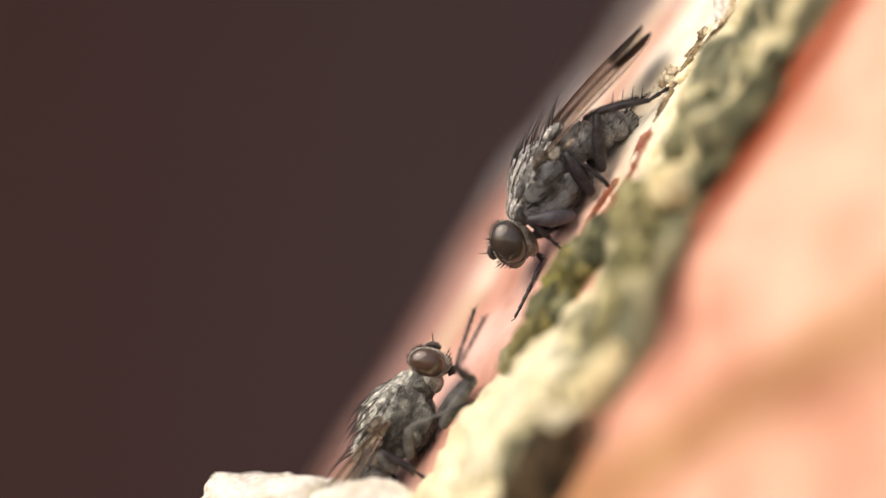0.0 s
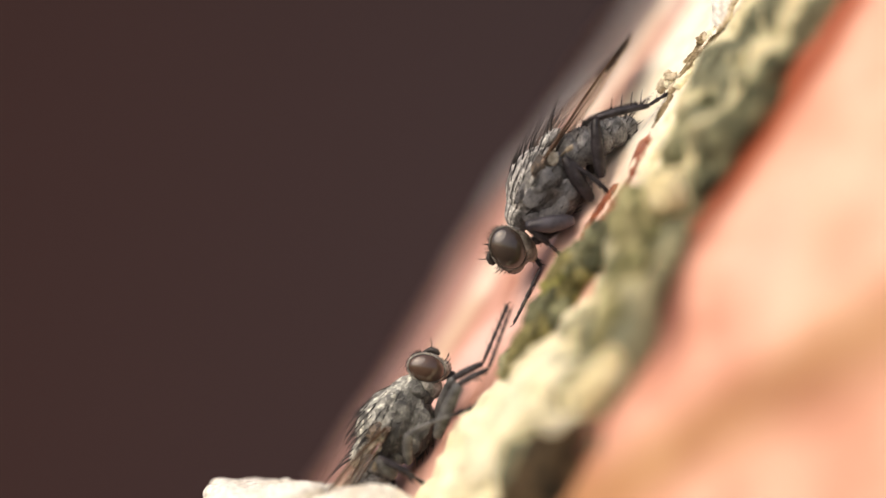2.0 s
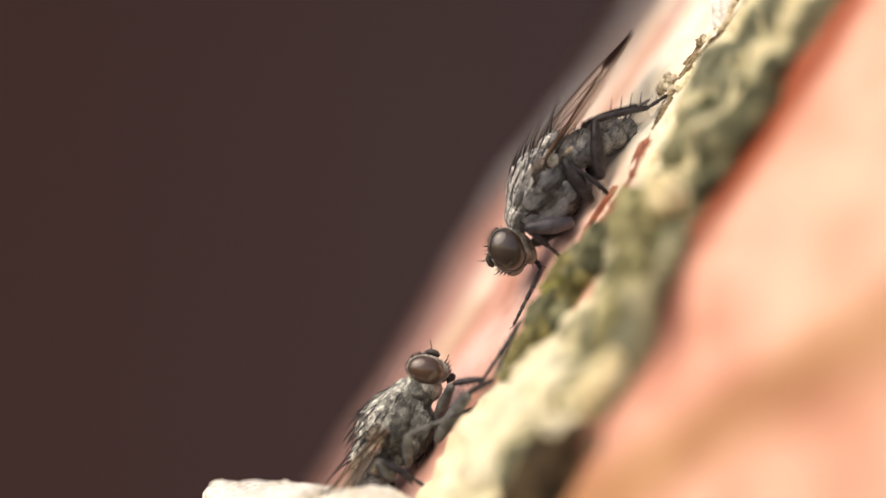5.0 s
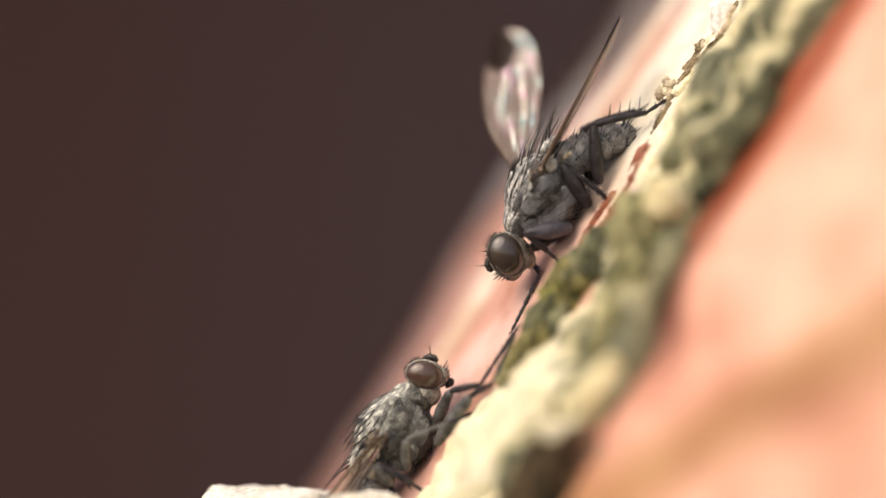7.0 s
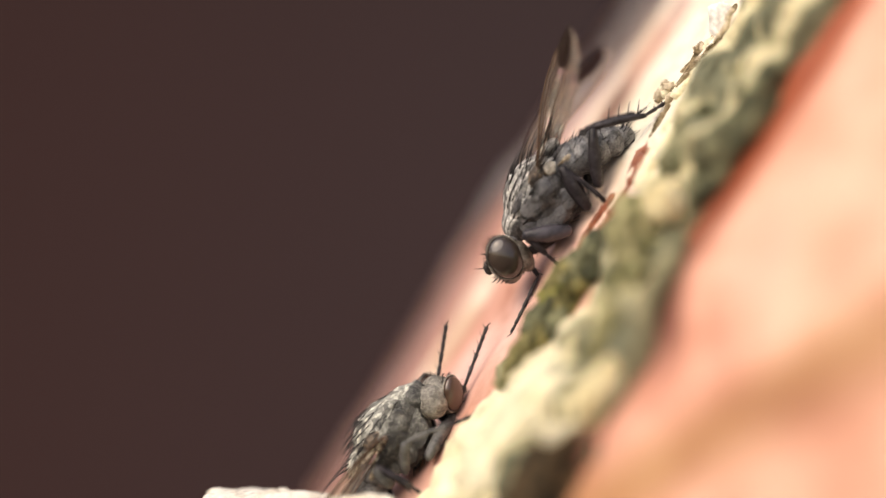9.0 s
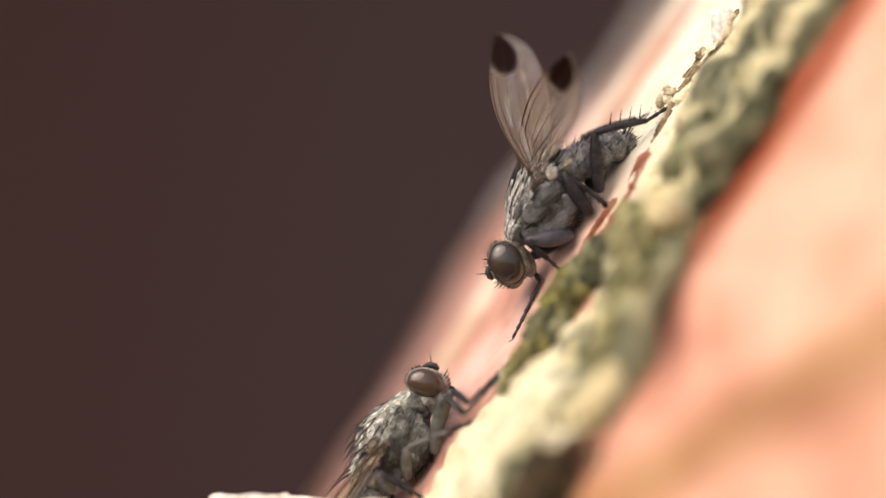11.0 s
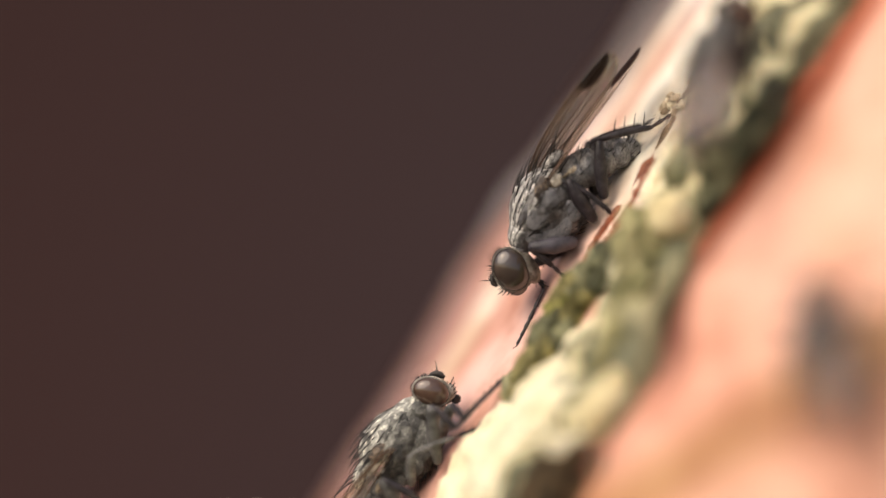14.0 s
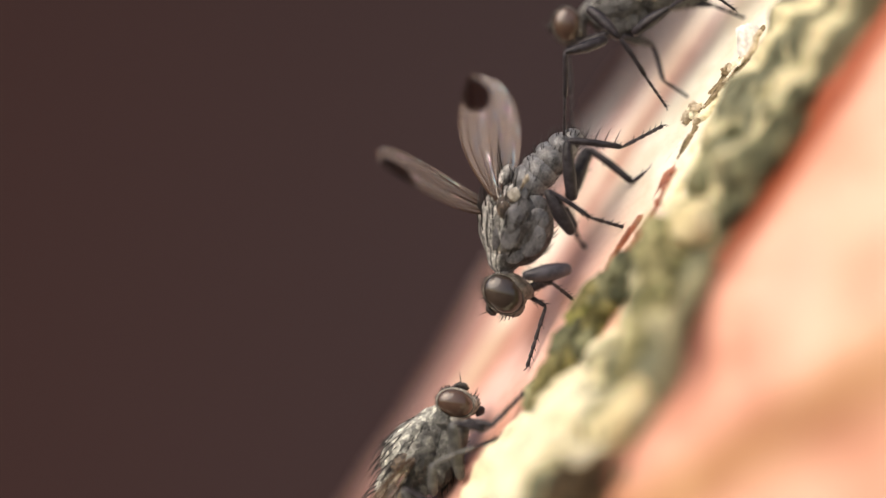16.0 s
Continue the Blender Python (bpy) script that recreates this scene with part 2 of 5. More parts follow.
def wood_material():
    """Barked red-orange wood, streaked along the branch; UV is along and around it."""
    m, nt, b = material("peeled_wood", 0.55)
    tc = nt.nodes.new("ShaderNodeTexCoord")
    sep = nt.nodes.new("ShaderNodeSeparateXYZ")
    nt.links.new(tc.outputs["UV"], sep.inputs[0])
    streak = nt.nodes.new("ShaderNodeTexNoise")
    mp = nt.nodes.new("ShaderNodeMapping")
    mp.inputs["Scale"].default_value = (1.2, 9, 1)
    nt.links.new(tc.outputs["UV"], mp.inputs[0])
    nt.links.new(mp.outputs[0], streak.inputs["Vector"])
    streak.inputs["Scale"].default_value, streak.inputs["Detail"].default_value = 1.0, 4
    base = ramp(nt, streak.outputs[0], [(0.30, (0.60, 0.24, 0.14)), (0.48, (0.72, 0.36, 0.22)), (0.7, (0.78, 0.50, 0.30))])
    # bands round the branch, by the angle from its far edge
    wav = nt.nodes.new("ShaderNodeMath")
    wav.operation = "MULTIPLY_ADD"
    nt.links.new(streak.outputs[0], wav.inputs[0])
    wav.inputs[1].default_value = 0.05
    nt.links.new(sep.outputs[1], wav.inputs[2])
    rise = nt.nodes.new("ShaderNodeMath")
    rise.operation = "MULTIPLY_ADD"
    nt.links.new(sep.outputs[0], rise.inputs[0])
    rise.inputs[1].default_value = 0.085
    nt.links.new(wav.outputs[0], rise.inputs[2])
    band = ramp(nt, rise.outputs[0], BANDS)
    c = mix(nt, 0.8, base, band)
    # red-stained wood along the inner foot of the crust, with the crust's shade painted in
    foot = nt.nodes.new("ShaderNodeMapRange")
    foot.interpolation_type = "SMOOTHSTEP"
    for k, val in enumerate((0.05, 0.25, 0.588, 0.545)):
        foot.inputs[1 + k].default_value = val
    nt.links.new(sep.outputs[0], foot.inputs[0])
    gap = nt.nodes.new("ShaderNodeMath")
    gap.operation = "SUBTRACT"
    nt.links.new(wav.outputs[0], gap.inputs[0])
    nt.links.new(foot.outputs[0], gap.inputs[1])
    wide = nt.nodes.new("ShaderNodeMath")
    wide.operation = "MULTIPLY_ADD"
    nt.links.new(gap.outputs[0], wide.inputs[0])
    wide.inputs[1].default_value, wide.inputs[2].default_value = 5.0, 0.5
    shaded_stain = ramp(nt, wide.outputs[0], [(0.33, (0, 0, 0)), (0.42, (1, 1, 1)), (0.55, (1, 1, 1)), (0.66, (0, 0, 0))])
    upper_part = ramp(nt, sep.outputs[0], [(0.02, (0.25, 0.25, 0.25)), (0.12, (1, 1, 1))])
    c = mix(nt, mix(nt, 1.0, shaded_stain, upper_part, "MULTIPLY"), c, ramp(nt, sep.outputs[0], [(0.20, (0.15, 0.040, 0.018)), (0.45, (0.36, 0.095, 0.042))]))
    # grey halo of the soft far rim, put into the colour, wider further up
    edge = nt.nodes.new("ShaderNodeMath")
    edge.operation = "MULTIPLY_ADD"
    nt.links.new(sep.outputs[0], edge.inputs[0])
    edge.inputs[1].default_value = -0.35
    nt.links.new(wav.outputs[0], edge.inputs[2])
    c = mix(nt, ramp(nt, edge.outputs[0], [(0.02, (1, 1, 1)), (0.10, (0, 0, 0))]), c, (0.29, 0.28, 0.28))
    # cream strip that widens up the branch as far as the crust
    strip = ramp(nt, wav.outputs[0], [(0.285, (0, 0, 0)), (0.335, (1, 1, 1)), (0.47, (1, 1, 1)), (0.49, (0, 0, 0))])
    line = ramp(nt, wav.outputs[0], [(0.215, (0, 0, 0)), (0.240, (0.95, 0.95, 0.95)), (0.262, (0.95, 0.95, 0.95)), (0.292, (0, 0, 0))])
    c = mix(nt, line, c, (0.93, 0.86, 0.72))
    # a brown weathered streak that crosses the grain
    across = nt.nodes.new("ShaderNodeMath")
    across.operation = "MULTIPLY_ADD"
    nt.links.new(sep.outputs[0], across.inputs[0])
    across.inputs[1].default_value = -0.322
    nt.links.new(wav.outputs[0], across.inputs[2])
    streak2 = ramp(nt, across.outputs[0], [(0.63, (0, 0, 0)), (0.672, (1, 1, 1)), (0.71, (1, 1, 1)), (0.76, (0, 0, 0))])
    c = mix(nt, streak2, c, (0.43, 0.215, 0.095))
    spots = ramp(nt, noise_tex(nt, 260, 4), [(0.36, (0.74, 0.56, 0.46)), (0.5, (1.0, 0.97, 0.95)), (0.62, (1.10, 1.14, 1.14))])
    c = mix(nt, 0.75, c, spots, "MULTIPLY")
    mottle = ramp(nt, noise_tex(nt, 150, 3), [(0.38, (0.84, 0.76, 0.72)), (0.50, (1.0, 1.0, 1.0)), (0.64, (1.08, 1.16, 1.22))])
    c = mix(nt, 0.8, c, mottle, "MULTIPLY")
    above = ramp(nt, sep.outputs[0], [(0.16, (0, 0, 0)), (0.36, (1, 1, 1))])
    bleached = ramp(nt, noise_tex(nt, 60, 5), [(0.35, (0.80, 0.72, 0.56)), (0.6, (0.91, 0.86, 0.72))])
    c = mix(nt, mix(nt, 1.0, strip, above, "MULTIPLY"), c, bleached)
    nt.links.new(c, b.inputs["Base Color"])
    bump(nt, b, noise_tex(nt, 40, 5), 0.4, 12)
    return m


# angle in radians from the far edge of the branch, and the wood's colour there, darker towards that edge
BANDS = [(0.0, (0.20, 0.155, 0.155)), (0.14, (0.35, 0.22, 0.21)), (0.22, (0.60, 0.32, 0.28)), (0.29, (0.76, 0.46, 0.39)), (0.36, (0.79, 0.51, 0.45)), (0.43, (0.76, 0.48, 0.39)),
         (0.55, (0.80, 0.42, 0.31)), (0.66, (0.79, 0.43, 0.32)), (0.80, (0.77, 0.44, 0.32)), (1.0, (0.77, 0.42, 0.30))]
WOOD = wood_material()


def crust_material():
    """Bark crust: cream bark on the outer side, streaky grey-olive lichen on the inner side, wider further up."""
    m, nt, b = material("lichen_bark", 0.85, spec=0.25)
    tc = nt.nodes.new("ShaderNodeTexCoord")
    sep = nt.nodes.new("ShaderNodeSeparateXYZ")
    nt.links.new(tc.outputs["UV"], sep.inputs[0])

    def op(kind, p, q):
        n = nt.nodes.new("ShaderNodeMath")
        n.operation = kind
        for sock, val in zip(n.inputs, (p, q)):
            if isinstance(val, (int, float)):
                sock.default_value = val
            else:
                nt.links.new(val, sock)
        return n.outputs[0]

    def streaks(along, across, detail, shift):
        mp = nt.nodes.new("ShaderNodeMapping")
        mp.inputs["Scale"].default_value, mp.inputs["Location"].default_value = (along, across, 1), (shift, shift, 0)
        n = nt.nodes.new("ShaderNodeTexNoise")
        n.inputs["Scale"].default_value, n.inputs["Detail"].default_value = 1.0, detail
        nt.links.new(tc.outputs["UV"], mp.inputs[0])
        nt.links.new(mp.outputs[0], n.inputs["Vector"])
        return n.outputs["Fac"]

    # where along the width the lichen begins, by the place along the branch
    begin = ramp(nt, op("ADD", sep.outputs[0], 0.5), [(0.0, (0.70,) * 3), (0.30, (0.64,) * 3), (0.417, (0.50,) * 3), (0.49, (0.24,) * 3), (0.60, (0.12,) * 3), (1.0, (0.20,) * 3)])
    grown = op("SUBTRACT", op("ADD", sep.outputs[1], op("MULTIPLY", op("SUBTRACT", streaks(6, 3.5, 3, 0.0), 0.5), 0.9)), begin)
    lichen = ramp(nt, streaks(5.5, 8.5, 4, 3.3), [(0.33, (0.045, 0.045, 0.024)), (0.42, (0.12, 0.125, 0.082)), (0.50, (0.23, 0.23, 0.155)), (0.55, (0.46, 0.42, 0.25)), (0.61, (0.78, 0.71, 0.47))])
    cream = ramp(nt, streaks(8, 5, 4, 7.7), [(0.32, (0.70, 0.62, 0.40)), (0.5, (0.86, 0.80, 0.58)), (0.7, (0.90, 0.86, 0.68))])
    c = mix(nt, ramp(nt, op("ADD", grown, 0.5), [(0.44, (0, 0, 0)), (0.58, (1, 1, 1))]), cream, lichen)
    # inner edge darkened in the colour for the ridge's shaded side
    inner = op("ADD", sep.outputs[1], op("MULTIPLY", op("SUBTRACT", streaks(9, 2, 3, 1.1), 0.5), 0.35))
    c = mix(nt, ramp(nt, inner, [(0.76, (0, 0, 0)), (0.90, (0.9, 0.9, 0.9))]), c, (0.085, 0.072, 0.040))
    fine = ramp(nt, noise_tex(nt, 26, 5), [(0.35, (0.62, 0.64, 0.58)), (0.6, (1.1, 1.08, 1.0))])
    nt.links.new(mix(nt, 0.7, c, fine, "MULTIPLY"), b.inputs["Base Color"])
    bump(nt, b, noise_tex(nt, 22, 6), 0.8, 10)
    return m


CRUST = crust_material()
YELLOW = patchy("yellow_bark", (0.60, 0.50, 0.26), (0.82, 0.75, 0.48), 40, 0.9, 0.35, 0.6, 9, 6, 0.2)
PALE = patchy("pale_bark", (0.74, 0.67, 0.53), (0.92, 0.89, 0.80), 50, 0.9, 0.32, 0.55, 9, 8, 0.2)
DARK_RED = patchy("dark_red", (0.17, 0.045, 0.022), (0.42, 0.145, 0.072), 30, 0.35, 0.35, 0.65, 9, 3)
CHALK = patchy("chalky_white", (0.80, 0.76, 0.68), (0.94, 0.92, 0.87), 20, 0.9, 0.3, 0.5, 14, 2, 0.2)
STRAND = patchy("dry_strand", (0.10, 0.075, 0.04), (0.36, 0.28, 0.17), 18, 0.8, 0.4, 0.6, 5, 3, 0.2)
GREY_BARK = patchy("grey_olive_bark", (0.085, 0.088, 0.045), (0.42, 0.41, 0.25), 44, 0.9, 0.40, 0.62, 9, 7, 0.2)
LICHEN = patchy("dark_lichen", (0.060, 0.064, 0.038), (0.30, 0.30, 0.17), 40, 0.9, 0.42, 0.68, 9, 7, 0.2)
MOSS = patchy("yellow_green_lichen", (0.11, 0.11, 0.035), (0.42, 0.40, 0.13), 26, 0.9, 0.38, 0.64, 9, 6, 0.2)
OLIVE = patchy("olive_lichen", (0.065, 0.062, 0.025), (0.36, 0.32, 0.14), 30, 0.9, 0.38, 0.64, 9, 7, 0.2)
# lichen with the shade of a hollow put into its colour
SHADED_LICHEN = patchy("shaded_lichen", (0.024, 0.020, 0.012), (0.17, 0.11, 0.055), 40, 0.9, 0.42, 0.68, 9, 7, 0.2)
TAN = patchy("tan_bark", (0.34, 0.26, 0.16), (0.66, 0.57, 0.42), 24, 0.9, 0.35, 0.6, 12, 3, 0.2)
BUFF = patchy("buff_olive_bark", (0.15, 0.15, 0.065), (0.50, 0.46, 0.25), 46, 0.9, 0.38, 0.62, 12, 5, 0.2)
CREAM = patchy("cream_bark", (0.78, 0.70, 0.45), (0.93, 0.88, 0.65), 60, 0.9, 0.35, 0.55, 9, 8, 0.2)
SOIL = patchy("dark_bank", (0.036, 0.018, 0.016), (0.040, 0.028, 0.027), 9000, 0.95, 0.35, 0.65, 400, 60, 0.1)


def bank_material():
    """Dark earth that turns from reddish to greyish along the bank."""
    m, nt, b = material("earth_bank", 0.95, spec=0.1)
    tc = nt.nodes.new("ShaderNodeTexCoord")
    sep = nt.nodes.new("ShaderNodeSeparateXYZ")
    nt.links.new(tc.outputs["Object"], sep.inputs[0])
    run = nt.nodes.new("ShaderNodeMapRange")
    run.inputs[1].default_value, run.inputs[2].default_value = -0.09, 0.05
    nt.links.new(sep.outputs[0], run.inputs[0])
    c = ramp(nt, run.outputs[0], [(0.0, (0.0385, 0.0195, 0.0180)), (1.0, (0.0415, 0.0300, 0.0315))])
    grain = ramp(nt, noise_tex(nt, 3000, 5), [(0.3, (0.8, 0.8, 0.8)), (0.7, (1.2, 1.2, 1.2))])
    nt.links.new(mix(nt, 0.6, c, grain, "MULTIPLY"), b.inputs["Base Color"])
    bump(nt, b, noise_tex(nt, 1200, 5), 0.5, 200)
    return m


BANK = bank_material()


# Building blocks
def part(name, bm, mat, parent=None, label="", kind="", smooth=True):
    me = bpy.data.meshes.new(name)
    bm.to_mesh(me)
    bm.free()
    me.materials.append(mat)
    if smooth:
        me.shade_smooth()
    ob = new(name, me)
    ob.parent = parent
    return tagged(ob, label, kind=kind)


def blob(bm, centre, radii, turn=0.0, rough=0.0, seg=24, seed=0.0):
    """An ellipsoid in plan units in a fly's own space; turn: degrees of pitch."""
    got = bmesh.ops.create_uvsphere(bm, u_segments=seg, v_segments=seg * 2 // 3, radius=1.0)["verts"]
    r = Euler((0, radians(turn), 0)).to_matrix()
    for v in got:
        n = v.co.copy()
        k = 1 + rough * noise.noise(n * 2.3 + Vector((seed, 0, 0))) + 0.45 * rough * noise.noise(n * 8 + Vector((0, seed, 0)))
        v.co = (Vector(centre) + r @ Vector((n.x * radii[0] * k, n.y * radii[1] * k, n.z * radii[2] * k))) * S
    return got


def tube(bm, pts, radii, sides=8):
    """A tapered limb through points (plan units), closed at both ends."""
    rings = []
    pts = [Vector(p) for p in pts]
    for i, p in enumerate(pts):
        way = (pts[min(i + 1, len(pts) - 1)] - pts[max(i - 1, 0)]).normalized()
        side = way.orthogonal().normalized() if i == 0 else (side - side.dot(way) * way).normalized()
        up = way.cross(side)
        rings.append([bm.verts.new((p + radii[i] * (math.cos(a) * side + math.sin(a) * up)) * S)
                      for a in [2 * math.pi * k / sides for k in range(sides)]])
    for a, b in zip(rings, rings[1:]):
        for k in range(sides):
            bm.faces.new((a[k], a[(k + 1) % sides], b[(k + 1) % sides], b[k]))
    bm.faces.new(rings[0][::-1])
    bm.faces.new(rings[-1])


def bristle(bm, base, way, length, bend, thick=1.5):
    """A stiff curved hair."""
    base, way, bend = Vector(base), Vector(way).normalized(), Vector(bend)
    pts = [base + way * length * s + bend * length * s * s for s in (0, 0.35, 0.7, 1.0)]
    tube(bm, pts, [thick, thick * 0.8, thick * 0.5, 0.25], 5)


def steps(a, b, n):
    return [a + (b - a) * i / n for i in range(n + 1)]


def aim(a, b, side=Vector((0, 1, 0))):
    """Pose at a whose x axis points to b."""
    x = (b - a).normalized()
    y = (side - side.dot(x) * x).normalized()
    return Matrix.Translation(a) @ Matrix((x, y, x.cross(y))).transposed().to_4x4()


# The leaning branch: u runs up along it, phi round it from its far edge.
LEAN = radians(57)
U = Vector((math.cos(LEAN), 0, math.sin(LEAN)))
V = Vector((math.sin(LEAN), 0, -math.cos(LEAN)))
Y = Vector((0, 1, 0))
R = 2300.0
V0 = 38.0
YC = math.sqrt(2 * R * 145 - 145 ** 2)


def bark(u, phi, h=0.0):
    """A place on the branch's surface, h above it (plan units in, metres out)."""
    r = R + h
    return (U * u + V * (V0 + R - r * math.cos(phi)) + Y * (YC - r * math.sin(phi))) * S


def grid_mesh(us, phis, height, uv=True):
    """A sheet over the branch, with UV = (u / 1000, phi)."""
    bm = bmesh.new()
    lay = bm.loops.layers.uv.new("UVMap")
    vs = [[(bm.verts.new(bark(u, p, height(u, p))), u, p) for p in phis] for u in us]
    for a, b in zip(vs, vs[1:]):
        for k in range(len(phis) - 1):
            quad = (a[k], b[k], b[k + 1], a[k + 1])
            f = bm.faces.new([q[0] for q in quad])
            for loop, q in zip(f.loops, quad):
                loop[lay].uv = (q[1] / 1000, q[2])
    return bm


def sm(a, b, x):
    k = min(1, max(0, (x - a) / (b - a)))
    return k * k * (3 - 2 * k)


def wood_height(u, p):
    n = noise.noise(Vector((u / 900, p * 4, 0.3)))
    m = noise.noise(Vector((u / 140, p * 16, 4.0)))
    return 26 * n + 7 * m + (12 * sm(-200, 60, u) - 24 * sm(150, 500, u)) * math.exp(-(p / 0.2) ** 2)


us = steps(-27000, -1400, 40) + steps(-1380, 1400, 150) + steps(1500, 14000, 30)
ps = steps(-0.15, 1.3, 140) + steps(1.34, 2 * math.pi - 0.15, 60)
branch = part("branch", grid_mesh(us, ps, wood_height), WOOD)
tagged(branch, "leaning branch of peeled salmon-pink and orange wood", "branch", kind="structure")


def phi_of(s):
    """The angle at which the surface lies s inward of the far edge."""
    return math.acos(1 - s / R)


def crust_edges(u):
    low = 158 + 50 * sm(-190, -20, u) - 10 * sm(180, 300, u) - 38 * sm(340, 430, u) + 10 * noise.noise(Vector((u / 90, 0, 7)))
    high = 296 + 62 * sm(330, 0, u) - 22 * sm(-120, -300, u) + 16 * noise.noise(Vector((u / 90, 3, 1)))
    return low, high


def crust_sheet():
    """The crust as a lumpy sheet; UV = along, across."""
    bm = bmesh.new()
    lay = bm.loops.layers.uv.new("UVMap")
    rows = []
    for u in steps(-1400, 1500, 360):
        low, high = crust_edges(u)
        row = []
        for q in steps(0, 1, 48):
            s = low + (high - low) * q
            dome = math.sin(math.pi * q) ** 0.6 if 0 < q < 1 else 0
            big = noise.noise(Vector((u / 95, s / 62, 2.0)))
            mid = noise.noise(Vector((u / 36, s / 26, 8.0)))
            fine = noise.noise(Vector((u / 11, s / 10, 5.0)))
            groove = math.exp(-((q - 0.5 - 0.12 * noise.noise(Vector((u / 160, 0, 3)))) / 0.1) ** 2)
            h = dome * max(14, 44 + 52 * big + 24 * mid + 7 * fine - 24 * groove) - 12 + 10 * dome
            row.append((bm.verts.new(bark(u, phi_of(s), h + wood_height(u, phi_of(s)))), u, q))
        rows.append(row)
    for a, b in zip(rows, rows[1:]):
        for k in range(48):
            quad = (a[k], b[k], b[k + 1], a[k + 1])
            f = bm.faces.new([x[0] for x in quad])
            for loop, x in zip(f.loops, quad):
                loop[lay].uv = (x[1] / 1000, x[2])
    return bm


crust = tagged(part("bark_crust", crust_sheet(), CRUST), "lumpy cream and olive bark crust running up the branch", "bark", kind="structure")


def lump(name, x, y, w, size, mat, label, seed, rough=0.35, seg=40, on=None):
    """A broken bit of bark or lichen, size = right, deep, up."""
    bm = bmesh.new()
    got = bmesh.ops.create_uvsphere(bm, u_segments=seg, v_segments=seg * 2 // 3, radius=1.0)["verts"]
    for v in got:
        n = v.co.normalized()
        k = 1 + rough * noise.noise(n * 1.6 + Vector((seed, 0, 0))) + rough * 0.35 * noise.noise(n * 5 + Vector((0, seed, 0))) \
            + rough * 0.12 * noise.noise(n * 14)
        box = Vector([math.copysign(abs(c) ** 0.8, c) for c in n])
        v.co = Vector((box.x * size[0] * k, box.y * size[1] * k, box.z * size[2] * k)) * S
    ob = part(name, bm, mat, on)
    ob.location = P(x, y, w)
    return tagged(ob, label, "" if on else "bark")


def up_the_branch(ob, lean=0.0):
    ob.rotation_euler = (0, radians(33 + lean), 0)
    return ob


lump("bark_flake", 486, 925, -20, (150, 160, 90), PALE, "broken cream bark flake jutting from the branch", 2.0, 0.22, 64)
lump("bark_flake", 640, 918, 125, (104, 60, 66), PALE, "cream broken bark end beside the flake", 3.0, 0.2, 48)
# knobs and slabs that stand out of the crust
up_the_branch(lump("bark_slab", 928, 749, 250, (62, 56, 172), CREAM, "long cream bark slab along the crust", 4.0, 0.28, 56, on=crust))
lump("bark_slab", 1106, 512, 304, (36, 36, 92), BUFF, "buff-olive weathered bark slab with pale edges", 6.0, 0.5, 56, on=crust).rotation_euler = (0, radians(14), 0)
up_the_branch(lump("lichen_lump", 1090, 575, 318, (20, 30, 60), OLIVE, "dark olive lichen along a bark slab", 43.0, 0.4, on=crust))
up_the_branch(lump("bark_knob", 1068, 668, 375, (36, 40, 62), YELLOW, "smooth yellowish cream knob on the crust", 8.0, 0.2, on=crust))
lump("bark_knob", 1140, 376, 236, (56, 44, 58), BUFF, "round buff and olive knob on the crust", 9.0, 0.3, on=crust)
lump("bark_knob", 1188, 334, 276, (38, 34, 42), YELLOW, "small yellowish knob on the crust", 11.0, 0.3, on=crust)
up_the_branch(lump("lichen_lump", 902, 628, 84, (15, 20, 22), GREY_BARK, "small bluish grey lichen lump on the crust", 37.0, 0.4, on=crust))
up_the_branch(lump("lichen_lump", 1226, 226, 200, (34, 36, 80), GREY_BARK, "grey-green lichen lump on the crust", 17.0, 0.4, on=crust))
up_the_branch(lump("lichen_lump", 1316, 205, 300, (34, 40, 130), LICHEN, "blackish green lump on the crust", 19.0, 0.4, on=crust))
# two lumps coloured nearly black for the shaded hollow in the crust
up_the_branch(lump("lichen_lump", 984, 828, 402, (50, 44, 90), SHADED_LICHEN, "blackish green lump on the crust", 21.0, 0.35, on=crust))
up_the_branch(lump("lichen_lump", 948, 818, 364, (32, 34, 78), SHADED_LICHEN, "blackish olive lump with a hollow's shade in its colour", 22.0, 0.4, on=crust))
up_the_branch(lump("bark_slab", 1200, 222, 95, (26, 30, 110), CREAM, "long cream bark slab along the crust", 23.0, 0.3, 56, on=crust))
up_the_branch(lump("bark_slab", 1262, 250, 250, (24, 34, 120), YELLOW, "yellowish bark slab along the crust", 45.0, 0.3, 48, on=crust))
up_the_branch(lump("bark_slab", 1152, 240, 14, (22, 14, 100), PALE, "thin pale bark sheet peeling beside the crust", 47.0, 0.3, 48, on=crust))
# dark red lumps added for the shadowed red gap beside the crust
up_the_branch(lump("red_streak", 1134, 288, 52, (15, 12, 66), DARK_RED, "dark red streak added at the foot of the crust", 31.0, 0.9, on=crust))
up_the_branch(lump("red_streak", 1036, 794, 410, (18, 18, 70), DARK_RED, "dark red streak added at the foot of the crust", 33.0, 0.4, on=crust))
up_the_branch(lump("red_streak", 1070, 372, 56, (15, 10, 44), DARK_RED, "dark red streak added at the foot of the crust", 35.0, 0.9, on=crust))
lump("bark_knob", 1000, 744, 382, (36, 26, 24), CREAM, "small cream knob on the crust", 49.0, 0.3, on=crust)
lump("bark_crumb", 1282, 10, 20, (22, 14, 34), CHALK, "chalk-white crumb stuck to the bark", 25.0, 0.3)
